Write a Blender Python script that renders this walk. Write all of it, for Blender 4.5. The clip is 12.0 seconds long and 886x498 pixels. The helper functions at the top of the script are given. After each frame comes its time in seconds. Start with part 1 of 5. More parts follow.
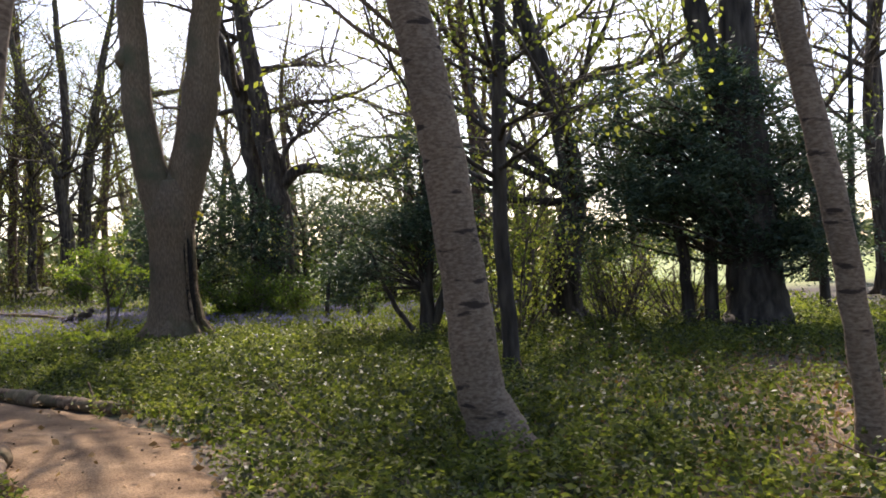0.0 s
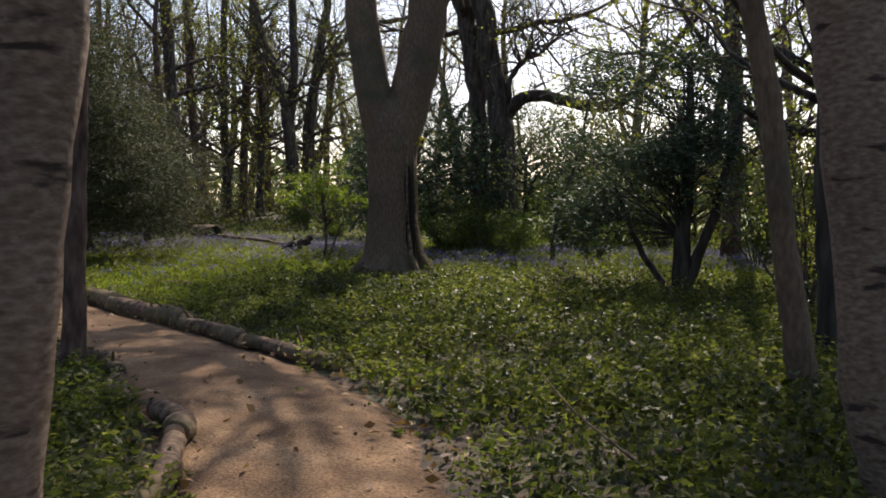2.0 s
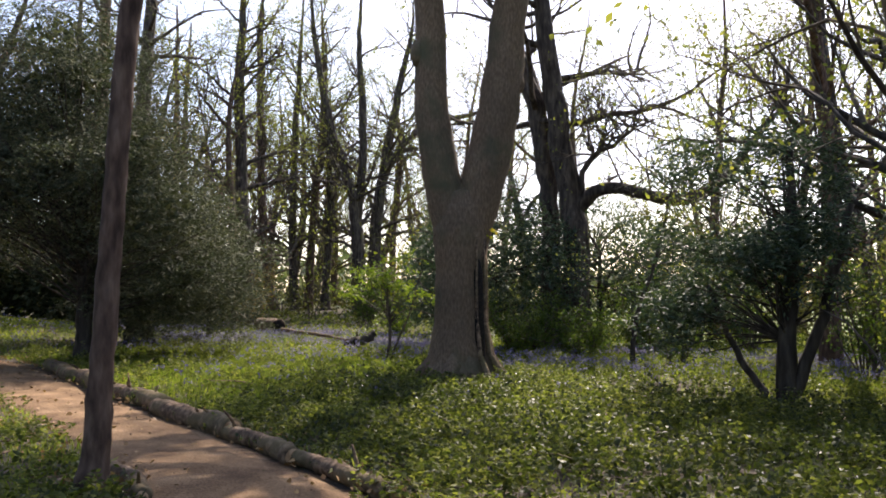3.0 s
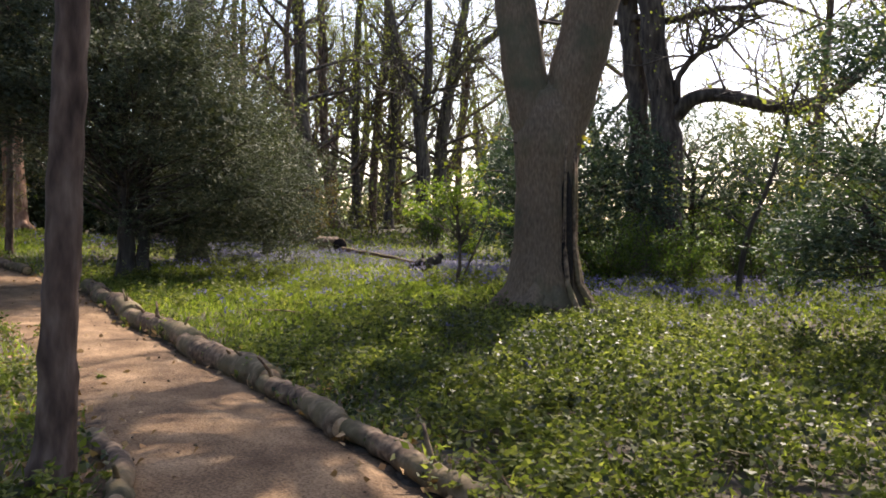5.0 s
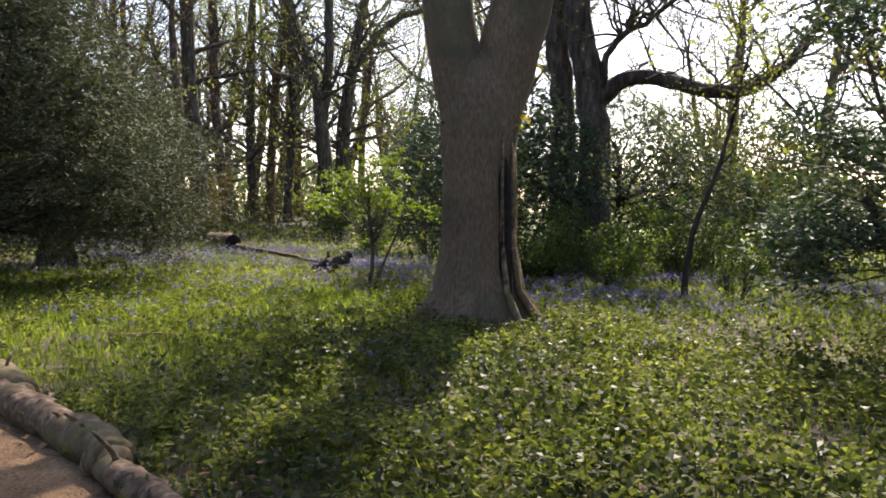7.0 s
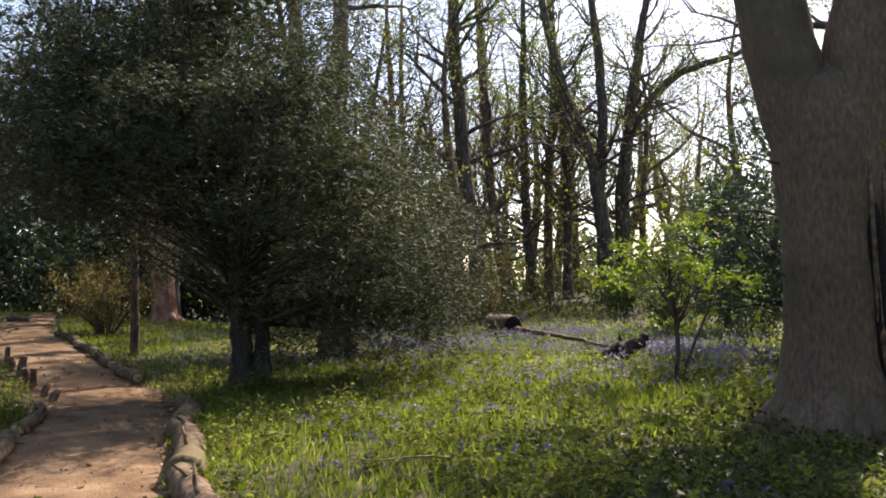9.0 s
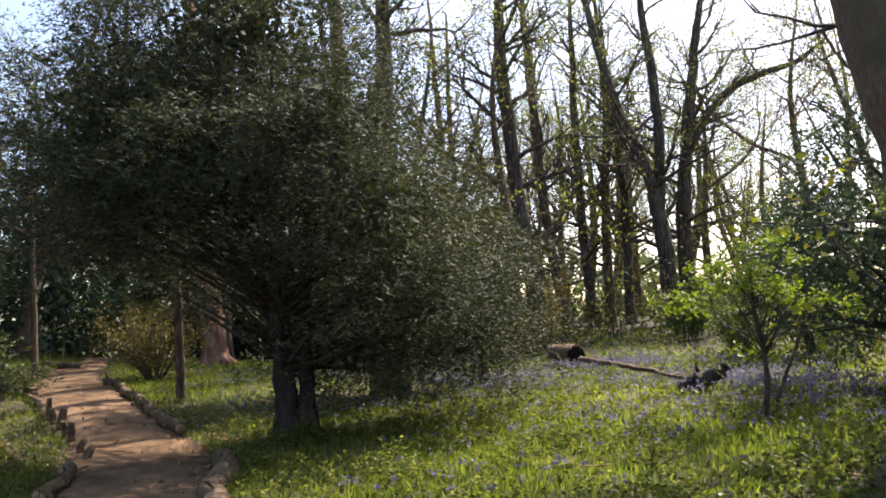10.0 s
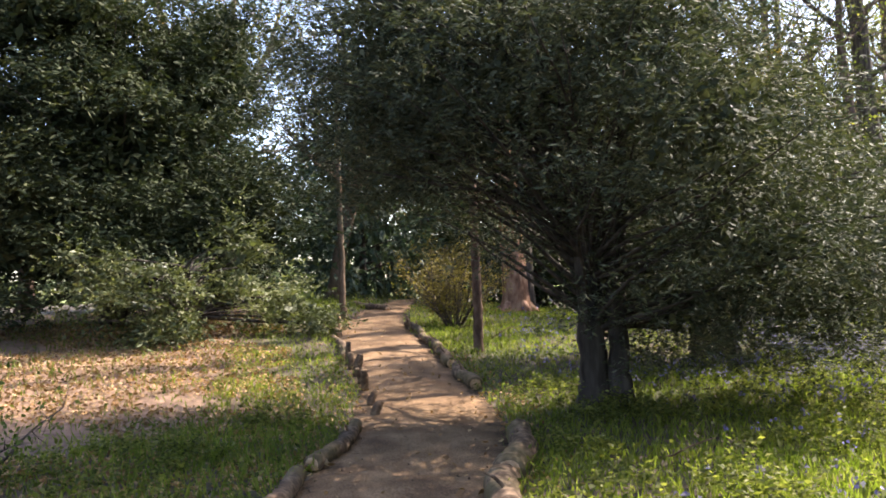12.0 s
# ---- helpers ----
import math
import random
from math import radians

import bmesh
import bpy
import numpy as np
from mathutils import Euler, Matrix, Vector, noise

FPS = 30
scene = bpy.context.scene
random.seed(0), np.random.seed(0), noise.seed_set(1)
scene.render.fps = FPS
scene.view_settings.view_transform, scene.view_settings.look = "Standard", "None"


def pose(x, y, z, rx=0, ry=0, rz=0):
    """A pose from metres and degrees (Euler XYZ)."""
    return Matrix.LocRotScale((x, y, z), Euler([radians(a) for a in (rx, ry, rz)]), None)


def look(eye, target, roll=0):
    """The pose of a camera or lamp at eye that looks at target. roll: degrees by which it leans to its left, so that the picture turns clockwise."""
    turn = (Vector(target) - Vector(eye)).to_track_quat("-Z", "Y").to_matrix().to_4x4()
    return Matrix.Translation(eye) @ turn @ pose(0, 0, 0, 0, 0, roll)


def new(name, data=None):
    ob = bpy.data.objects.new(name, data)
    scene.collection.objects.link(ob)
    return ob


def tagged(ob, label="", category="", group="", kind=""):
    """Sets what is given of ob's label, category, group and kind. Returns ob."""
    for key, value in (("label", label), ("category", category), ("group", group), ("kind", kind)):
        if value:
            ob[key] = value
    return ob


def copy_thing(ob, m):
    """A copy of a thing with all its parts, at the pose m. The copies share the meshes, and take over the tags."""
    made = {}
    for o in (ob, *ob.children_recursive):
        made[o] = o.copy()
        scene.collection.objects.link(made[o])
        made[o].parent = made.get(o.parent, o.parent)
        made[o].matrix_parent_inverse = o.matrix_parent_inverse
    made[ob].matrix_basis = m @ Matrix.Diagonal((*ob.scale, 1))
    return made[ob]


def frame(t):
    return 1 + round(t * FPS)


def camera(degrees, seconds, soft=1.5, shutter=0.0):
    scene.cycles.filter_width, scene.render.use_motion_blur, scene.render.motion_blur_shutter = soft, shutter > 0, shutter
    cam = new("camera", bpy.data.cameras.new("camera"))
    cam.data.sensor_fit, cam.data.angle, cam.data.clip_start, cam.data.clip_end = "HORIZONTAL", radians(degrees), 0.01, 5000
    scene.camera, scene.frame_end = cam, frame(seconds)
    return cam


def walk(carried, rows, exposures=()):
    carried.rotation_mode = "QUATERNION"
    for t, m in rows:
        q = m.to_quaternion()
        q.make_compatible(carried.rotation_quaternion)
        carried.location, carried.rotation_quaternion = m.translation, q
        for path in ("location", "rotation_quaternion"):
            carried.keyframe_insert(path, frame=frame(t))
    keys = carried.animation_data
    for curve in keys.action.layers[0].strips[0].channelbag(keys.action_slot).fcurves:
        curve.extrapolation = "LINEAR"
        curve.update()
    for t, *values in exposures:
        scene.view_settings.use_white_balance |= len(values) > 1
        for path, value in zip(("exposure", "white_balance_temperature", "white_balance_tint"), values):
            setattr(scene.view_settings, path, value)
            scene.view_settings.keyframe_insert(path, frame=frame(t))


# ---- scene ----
cam = camera(56.4, 12.0, soft=1.8)
PATH = [
    (0, (-0.103, -0.026, 1.555), (-0.118, 1.974, 1.58), -2.5),
    (0.5, (-0.421, 0.564, 1.517), (-0.703, 2.543, 1.572), -2.4),
    (1, (-0.586, 1.091, 1.479), (-0.954, 3.056, 1.485), -0.7),
    (1.5, (-0.708, 1.671, 1.539), (-1.173, 3.616, 1.518), 1.0),
    (2, (-0.95, 2.17, 1.506), (-1.457, 4.102, 1.395), 0.1),
    (2.5, (-1.115, 2.65, 1.48), (-1.645, 4.577, 1.397), 0.9),
    (3, (-1.354, 3.183, 1.545), (-2.012, 5.068, 1.661), 0.7),
    (3.5, (-1.594, 3.659, 1.526), (-2.188, 5.568, 1.546), 1.2),
    (3.7, (-1.69, 3.874, 1.496), (-2.328, 5.769, 1.436), 1.6),
    (5.3, (-2.529, 5.469, 1.55), (-3.41, 7.263, 1.475), 1.7),
    (5.5, (-2.652, 5.667, 1.591), (-3.6, 7.427, 1.538), 2.0),
    (6, (-2.963, 6.125, 1.559), (-3.942, 7.867, 1.466), 0.6),
    (6.5, (-3.14, 6.576, 1.538), (-3.801, 8.457, 1.388), 0.3),
    (6.7, (-3.253, 6.8, 1.546), (-3.805, 8.718, 1.418), 0.9),
    (8.5, (-4.171, 8.718, 1.593), (-5.203, 10.43, 1.666), 0.1),
    (9, (-4.573, 9.176, 1.609), (-5.737, 10.799, 1.697), -1.8),
    (9.5, (-4.909, 9.666, 1.577), (-6.088, 11.28, 1.646), -1.8),
    (10, (-5.187, 10.072, 1.706), (-6.452, 11.612, 1.868), -3.9),
    (10.5, (-5.584, 10.467, 1.738), (-6.864, 11.994, 1.911), -6.3),
    (11, (-6.003, 10.845, 1.701), (-7.41, 12.261, 1.83), -6.0),
    (11.5, (-6.41, 11.243, 1.724), (-8.013, 12.433, 1.852), -4.6),
    (12, (-6.998, 11.477, 1.753), (-8.735, 12.467, 1.825), -2.5),
]
walk(cam, [(t, look(eye, target, roll)) for t, eye, target, roll in PATH],
     exposures=[(t, e + 0.3, 6750, 19) for t, e in ((0.0, 0.9), (0.5, 0.42), (1.2, 0.18), (2.1, 0.25), (2.5, 0.85), (2.8, 1.1), (3.2, 0.3), (3.6, -0.1), (5.3, 1.15), (6.0, 1.05), (6.7, 1.05), (8.5, 0.85), (10.5, 1.02), (11.5, 1.28), (12.0, 1.65))])

# ---- light ----
SUN_AZ, SUN_EL = radians(1), radians(45)
world = bpy.data.worlds.new("sky")
scene.world = world
world.use_nodes = True
wn = world.node_tree
sky = wn.nodes.new("ShaderNodeTexSky")
sky.sky_type = "NISHITA"
sky.sun_disc = False
sky.sun_elevation, sky.sun_rotation = SUN_EL, SUN_AZ
sky.air_density, sky.dust_density, sky.ozone_density = 1.0, 1.6, 1.5
wn.links.new(sky.outputs[0], wn.nodes["Background"].inputs[0])
wn.nodes["Background"].inputs[1].default_value = 0.15
sun_data = bpy.data.lights.new("sun", "SUN")
sun_data.energy, sun_data.angle, sun_data.color = 5.0, radians(0.6), (1.0, 0.93, 0.82)
sun = new("sun", sun_data)
SUN_DIR = Vector((math.sin(SUN_AZ) * math.cos(SUN_EL), math.cos(SUN_AZ) * math.cos(SUN_EL), math.sin(SUN_EL)))
sun.matrix_world = look(SUN_DIR * 60, (0, 0, 0))

# ---- materials ----
def nodes_of(name):
    m = bpy.data.materials.new(name)
    m.use_nodes = True
    return m, m.node_tree.nodes, m.node_tree.links


def noise_ramp(n, l, scale, stops, detail=6.0, stretch=(1, 1, 1), coord="Object"):
    tc = n.new("ShaderNodeTexCoord")
    mp = n.new("ShaderNodeMapping")
    mp.inputs["Scale"].default_value = stretch
    l.new(tc.outputs[coord], mp.inputs[0])
    t = n.new("ShaderNodeTexNoise")
    t.inputs["Scale"].default_value, t.inputs["Detail"].default_value = scale, detail
    l.new(mp.outputs[0], t.inputs["Vector"])
    r = n.new("ShaderNodeValToRGB")
    while len(r.color_ramp.elements) < len(stops):
        r.color_ramp.elements.new(0.5)
    for e, (p, c) in zip(r.color_ramp.elements, stops):
        e.position, e.color = p, (*c, 1)
    l.new(t.outputs["Fac"], r.inputs[0])
    return t, r


def mixed(n, l, kind, fac, a, b):
    m = n.new("ShaderNodeMix")
    m.data_type, m.blend_type = "RGBA", kind
    if isinstance(fac, float):
        m.inputs[0].default_value = fac
    else:
        l.new(fac, m.inputs[0])
    for s, v in ((6, a), (7, b)):
        if isinstance(v, tuple):
            m.inputs[s].default_value = (*v, 1)
        else:
            l.new(v, m.inputs[s])
    return m.outputs[2]


def bark(name, dark, mid, light, scale=9.0, stretch=(1, 1, 0.25), moss=None, bump=0.6, rings=None):
    m, n, l = nodes_of(name)
    b = n["Principled BSDF"]
    b.inputs["Roughness"].default_value = 0.9
    b.inputs["Specular IOR Level"].default_value = 0.2
    t, r = noise_ramp(n, l, scale, [(0.3, dark), (0.5, mid), (0.72, light)], 8.0, stretch)
    col = r.outputs[0]
    if moss:
        _, r2 = noise_ramp(n, l, 1.3, [(0.5, (0, 0, 0)), (0.68, (1, 1, 1))], 4.0)
        col = mixed(n, l, "MIX", r2.outputs[0], col, moss)
    if rings:
        _, r3 = noise_ramp(n, l, 2.6, [(0.6, (0, 0, 0)), (0.66, (1, 1, 1))], 5.0, (1.3, 1.3, 5.0))
        col = mixed(n, l, "MIX", r3.outputs[0], col, rings)
    _, r4 = noise_ramp(n, l, 0.9, [(0.3, (0.75, 0.75, 0.75)), (0.7, (1.1, 1.07, 1.03))], 6.0)
    col = mixed(n, l, "MULTIPLY", 1.0, col, r4.outputs[0])
    l.new(col, b.inputs["Base Color"])
    bp = n.new("ShaderNodeBump")
    bp.inputs["Strength"].default_value, bp.inputs["Distance"].default_value = bump, 0.03
    l.new(t.outputs["Fac"], bp.inputs["Height"])
    l.new(bp.outputs[0], b.inputs["Normal"])
    return m


def leaf(name, a, b_, c, through_light=0.45, gloss=0.55, sheen=0.25):
    """Leaves: three tones by island, light passing through, a little gloss."""
    m, n, l = nodes_of(name)
    p = n["Principled BSDF"]
    p.inputs["Roughness"].default_value = gloss
    p.inputs["Specular IOR Level"].default_value = sheen
    g = n.new("ShaderNodeNewGeometry")
    r = n.new("ShaderNodeValToRGB")
    r.color_ramp.elements.new(0.5)
    for e, (q, k) in zip(r.color_ramp.elements, ((0.0, a), (0.55, b_), (1.0, c))):
        e.position, e.color = q, (*k, 1)
    l.new(g.outputs["Random Per Island"], r.inputs[0])
    _, patch = noise_ramp(n, l, 0.7, [(0.3, (0.6, 0.66, 0.6)), (0.7, (1.25, 1.2, 1.0))], 3.0)
    col = mixed(n, l, "MULTIPLY", 1.0, r.outputs[0], patch.outputs[0])
    l.new(col, p.inputs["Base Color"])
    t = n.new("ShaderNodeBsdfTranslucent")
    warm = mixed(n, l, "MULTIPLY", 1.0, col, (1.35, 1.5, 0.7))
    l.new(warm, t.inputs[0])
    mx = n.new("ShaderNodeMixShader")
    mx.inputs[0].default_value = through_light
    l.new(p.outputs[0], mx.inputs[1])
    l.new(t.outputs[0], mx.inputs[2])
    l.new(mx.outputs[0], n["Material Output"].inputs[0])
    return m


M_BEECH = bark("beech_bark", (0.105, 0.073, 0.048), (0.155, 0.11, 0.073), (0.21, 0.156, 0.105), 30.0, (1, 1, 0.35), moss=(0.085, 0.082, 0.05), bump=0.35)
M_BIRCH = bark("pale_bark", (0.12, 0.085, 0.06), (0.19, 0.14, 0.1), (0.28, 0.22, 0.165), 24.0, (1, 1, 2.2), bump=0.2, rings=(0.045, 0.033, 0.027))
M_ROUGH = bark("furrowed_bark", (0.025, 0.02, 0.017), (0.075, 0.06, 0.05), (0.15, 0.125, 0.1), 10.0, (1, 1, 0.22), bump=1.0)
M_BROWN = bark("brown_bark", (0.04, 0.026, 0.02), (0.11, 0.072, 0.055), (0.21, 0.15, 0.115), 12.0, (1, 1, 0.3), bump=0.7)
M_DARK = bark("dark_bark", (0.018, 0.015, 0.013), (0.05, 0.042, 0.034), (0.1, 0.085, 0.07), 9.0, (1, 1, 0.2), bump=0.8)
M_PINE = bark("red_pine_bark", (0.1, 0.05, 0.03), (0.28, 0.15, 0.09), (0.42, 0.27, 0.18), 7.0, (1, 1, 0.35), bump=1.0)
M_LOG = bark("weathered_log", (0.045, 0.03, 0.02), (0.135, 0.092, 0.06), (0.3, 0.215, 0.14), 14.0, (1, 1, 1), bump=0.5, moss=(0.12, 0.1, 0.05))
M_CUT = bark("cut_wood", (0.25, 0.15, 0.08), (0.42, 0.28, 0.16), (0.55, 0.4, 0.25), 14.0, (1, 1, 1), bump=0.2)
# rotten wood, with the shade of a recess put into its near-black colour
M_ROT_SHADE = bark("rot_with_painted_shade", (0.008, 0.006, 0.005), (0.015, 0.012, 0.01), (0.03, 0.022, 0.016), 20.0, (1, 1, 1), bump=0.3)
M_TWIG = bark("twig_bark", (0.04, 0.03, 0.025), (0.09, 0.075, 0.06), (0.16, 0.13, 0.1), 6.0, (1, 1, 1), bump=0.0)

M_SPRING = leaf("spring_leaf", (0.11, 0.13, 0.04), (0.18, 0.19, 0.055), (0.28, 0.27, 0.09), 0.55)
M_RUST = leaf("opening_bud_leaf", (0.16, 0.1, 0.04), (0.25, 0.15, 0.06), (0.2, 0.2, 0.05), 0.5)
M_YEW = leaf("yew_needle", (0.032, 0.04, 0.027), (0.066, 0.076, 0.05), (0.145, 0.15, 0.105), 0.14, 0.68, 0.18)
M_EVER = leaf("evergreen_leaf", (0.02, 0.03, 0.016), (0.038, 0.05, 0.027), (0.08, 0.09, 0.05), 0.12, 0.75, 0.15)
M_HOLLY = leaf("holly_leaf", (0.028, 0.05, 0.038), (0.055, 0.085, 0.062), (0.11, 0.14, 0.1), 0.2, 0.55)
M_SHRUB = leaf("shrub_leaf", (0.04, 0.07, 0.015), (0.08, 0.12, 0.025), (0.13, 0.16, 0.04), 0.4)
M_BRIGHT = leaf("fresh_green_leaf", (0.09, 0.145, 0.02), (0.15, 0.2, 0.03), (0.24, 0.27, 0.05), 0.5)
M_YELLOW = leaf("yellow_young_leaf", (0.22, 0.24, 0.03), (0.3, 0.29, 0.04), (0.38, 0.27, 0.06), 0.5)
M_BRAMBLE = leaf("bramble_leaf", (0.024, 0.033, 0.013), (0.058, 0.07, 0.024), (0.135, 0.142, 0.05), 0.4, 0.5, 0.3)
M_GRASS = leaf("grass_blade", (0.085, 0.122, 0.02), (0.145, 0.182, 0.035), (0.24, 0.26, 0.08), 0.55, 0.4)
M_HERB = leaf("herb_leaf", (0.048, 0.064, 0.018), (0.115, 0.133, 0.038), (0.24, 0.242, 0.085), 0.5, 0.6, 0.2)
M_BLUEBELL = leaf("bluebell_flower", (0.1, 0.09, 0.3), (0.16, 0.14, 0.42), (0.28, 0.25, 0.55), 0.35)
M_LITTER = leaf("dead_leaf", (0.15, 0.08, 0.04), (0.31, 0.18, 0.09), (0.48, 0.32, 0.2), 0.15, 0.6)
M_BROWNBUSH = leaf("brown_bush_leaf", (0.12, 0.09, 0.03), (0.19, 0.15, 0.05), (0.26, 0.2, 0.09), 0.4)
M_LAUREL = leaf("laurel_leaf", (0.06, 0.075, 0.04), (0.11, 0.125, 0.065), (0.2, 0.21, 0.125), 0.25, 0.5)
M_SCRUB = leaf("scrub_leaf", (0.06, 0.06, 0.025), (0.1, 0.095, 0.04), (0.17, 0.16, 0.06), 0.35, 0.7)
# aerial haze is mixed into this leaf colour as a pale grey-green
M_FAR_HAZE = leaf("haze_tinted_foliage", (0.09, 0.11, 0.08), (0.13, 0.15, 0.1), (0.17, 0.18, 0.11), 0.2, 0.8)


def ground_material():
    m, n, l = nodes_of("woodland_ground")
    b = n["Principled BSDF"]
    b.inputs["Roughness"].default_value = 0.95
    t, r = noise_ramp(n, l, 7.0, [(0.3, (0.022, 0.016, 0.01)), (0.5, (0.05, 0.036, 0.02)), (0.68, (0.11, 0.073, 0.042))], 9.0)
    _, moss = noise_ramp(n, l, 0.8, [(0.5, (0, 0, 0)), (0.7, (1, 1, 1))], 8.0)
    col = mixed(n, l, "MIX", moss.outputs[0], r.outputs[0], (0.05, 0.06, 0.014))
    # open meadow beyond the trees
    at = n.new("ShaderNodeAttribute")
    at.attribute_name = "meadow"
    lt = n.new("ShaderNodeAttribute")
    lt.attribute_name = "litter"
    _, dead = noise_ramp(n, l, 9.0, [(0.3, (0.1, 0.06, 0.034)), (0.7, (0.26, 0.16, 0.1))], 8.0)
    col = mixed(n, l, "MIX", lt.outputs["Fac"], col, dead.outputs[0])
    _, fld = noise_ramp(n, l, 0.12, [(0.3, (0.12, 0.17, 0.035)), (0.7, (0.2, 0.23, 0.07))], 6.0)
    col = mixed(n, l, "MIX", at.outputs["Fac"], col, fld.outputs[0])
    l.new(col, b.inputs["Base Color"])
    bp = n.new("ShaderNodeBump")
    bp.inputs["Strength"].default_value, bp.inputs["Distance"].default_value = 0.8, 0.05
    l.new(t.outputs["Fac"], bp.inputs["Height"])
    l.new(bp.outputs[0], b.inputs["Normal"])
    return m


def path_material():
    m, n, l = nodes_of("bare_earth_path")
    b = n["Principled BSDF"]
    b.inputs["Roughness"].default_value = 0.95
    b.inputs["Specular IOR Level"].default_value = 0.2
    t, r = noise_ramp(n, l, 2.2, [(0.25, (0.105, 0.062, 0.033)), (0.5, (0.215, 0.135, 0.072)), (0.75, (0.35, 0.232, 0.13))], 8.0)
    t2, grit = noise_ramp(n, l, 55.0, [(0.35, (0.5, 0.47, 0.45)), (0.6, (1.1, 1.1, 1.1))], 5.0)
    col = mixed(n, l, "MULTIPLY", 1.0, r.outputs[0], grit.outputs[0])
    # crumbled dark soil and leaf mould creep in from both edges
    rim = n.new("ShaderNodeAttribute")
    rim.attribute_name = "rim"
    t3, _ = noise_ramp(n, l, 5.0, [(0.0, (0, 0, 0)), (1.0, (1, 1, 1))], 8.0)
    add = n.new("ShaderNodeMath")
    add.operation = "MULTIPLY_ADD"
    add.inputs[1].default_value = 1.1
    l.new(t3.outputs["Fac"], add.inputs[0])
    l.new(rim.outputs["Fac"], add.inputs[2])
    edge = n.new("ShaderNodeMapRange")
    edge.inputs["From Min"].default_value, edge.inputs["From Max"].default_value = 1.35, 1.6
    l.new(add.outputs[0], edge.inputs["Value"])
    _, soil = noise_ramp(n, l, 30.0, [(0.35, (0.022, 0.016, 0.01)), (0.55, (0.07, 0.045, 0.026)), (0.7, (0.2, 0.125, 0.07))], 6.0)
    col = mixed(n, l, "MIX", edge.outputs[0], col, soil.outputs[0])
    l.new(col, b.inputs["Base Color"])
    bp = n.new("ShaderNodeBump")
    bp.inputs["Strength"].default_value, bp.inputs["Distance"].default_value = 0.7, 0.02
    l.new(t2.outputs["Fac"], bp.inputs["Height"])
    l.new(bp.outputs[0], b.inputs["Normal"])
    return m


M_GROUND, M_PATH = ground_material(), path_material()

# ---- mesh tools ----
rng = np.random.default_rng(7)


class Quads:
    """Collects vertices and four-cornered faces for one mesh."""

    def __init__(self):
        self.v, self.f, self.n = [], [], 0

    def add(self, v, f):
        self.v.append(np.asarray(v, float))
        self.f.append(np.asarray(f, int) + self.n)
        self.n += len(v)

    def mesh(self, name, smooth=True):
        v, f = np.concatenate(self.v), np.concatenate(self.f)
        me = bpy.data.meshes.new(name)
        me.vertices.add(len(v))
        me.vertices.foreach_set("co", v.ravel())
        me.loops.add(f.size)
        me.loops.foreach_set("vertex_index", f.ravel())
        me.polygons.add(len(f))
        me.polygons.foreach_set("loop_start", np.arange(len(f)) * 4)
        me.polygons.foreach_set("loop_total", np.full(len(f), 4))
        if smooth:
            me.polygons.foreach_set("use_smooth", np.ones(len(f), bool))
        me.update(calc_edges=True)
        return me


def part(name, q, material, parent=None, label=""):
    me = q.mesh(name) if isinstance(q, Quads) else q
    if not me.materials:
        me.materials.append(material)
    ob = new(name, me)
    if parent:
        ob.parent = parent
    return tagged(ob, label)


def thing(name, at, label, category, group="", kind=""):
    ob = new(name)
    ob.empty_display_size = 0.2
    ob.location = at
    return tagged(ob, label, category, group, kind)


def unit(v):
    v = np.asarray(v, float)
    return v / (np.linalg.norm(v, axis=-1, keepdims=True) + 1e-9)


def tube(q, pts, radii, sides=6, rough=0.0, closed=True):
    """A tapered limb through pts; its ends are drawn to small caps."""
    pts, radii = np.asarray(pts, float), np.asarray(radii, float)
    if closed:
        pts = np.concatenate([pts[:1], pts, pts[-1:]])
        radii = np.concatenate([radii[:1] * 0.02, radii, radii[-1:] * 0.02])
    d = unit(np.gradient(pts, axis=0) + 1e-6)
    ref = np.array([1.0, 0.13, 0.07]) if abs(d[len(d) // 2][0]) < 0.8 else np.array([0.1, 1.0, 0.1])
    a = unit(np.cross(d, ref))
    b = np.cross(d, a)
    ang = np.arange(sides) * 2 * np.pi / sides
    rr = radii[:, None] * (1 + rough * rng.standard_normal((len(pts), sides)))
    v = pts[:, None] + rr[..., None] * (np.cos(ang)[None, :, None] * a[:, None] + np.sin(ang)[None, :, None] * b[:, None])
    i, j = np.meshgrid(np.arange(len(pts) - 1), np.arange(sides), indexing="ij")
    k = (j + 1) % sides
    f = np.stack([i * sides + j, i * sides + k, (i + 1) * sides + k, (i + 1) * sides + j], -1).reshape(-1, 4)
    q.add(v.reshape(-1, 3), f)


def leaves(q, pos, along, length, width, fold=0.25):
    """Folded, pointed leaves at pos, each growing along its own direction."""
    pos, along = np.asarray(pos, float), unit(along)
    m = len(pos)
    if not m:
        return
    side = unit(np.cross(along, unit(rng.standard_normal((m, 3)))))
    up = np.cross(side, along)
    length = np.broadcast_to(length, (m,))[:, None] * rng.uniform(0.65, 1.3, (m, 1))
    width = np.broadcast_to(width, (m,))[:, None] * rng.uniform(0.7, 1.2, (m, 1))
    v = np.stack([pos, pos + along * length * 0.45 + side * width * 0.5 + up * width * fold,
                  pos + along * length, pos + along * length * 0.45 - side * width * 0.5 + up * width * fold], 1)
    q.add(v.reshape(-1, 3), np.arange(m * 4).reshape(-1, 4))


def wander(start, way, length, n, wobble, rise=0.0):
    """A crooked line of n steps."""
    p, d = np.asarray(start, float), unit(way)
    out = [p]
    for _ in range(n):
        d = unit(d + wobble * rng.standard_normal(3) + np.array([0, 0, rise]))
        p = p + d * length / n
        out.append(p)
    return np.array(out)


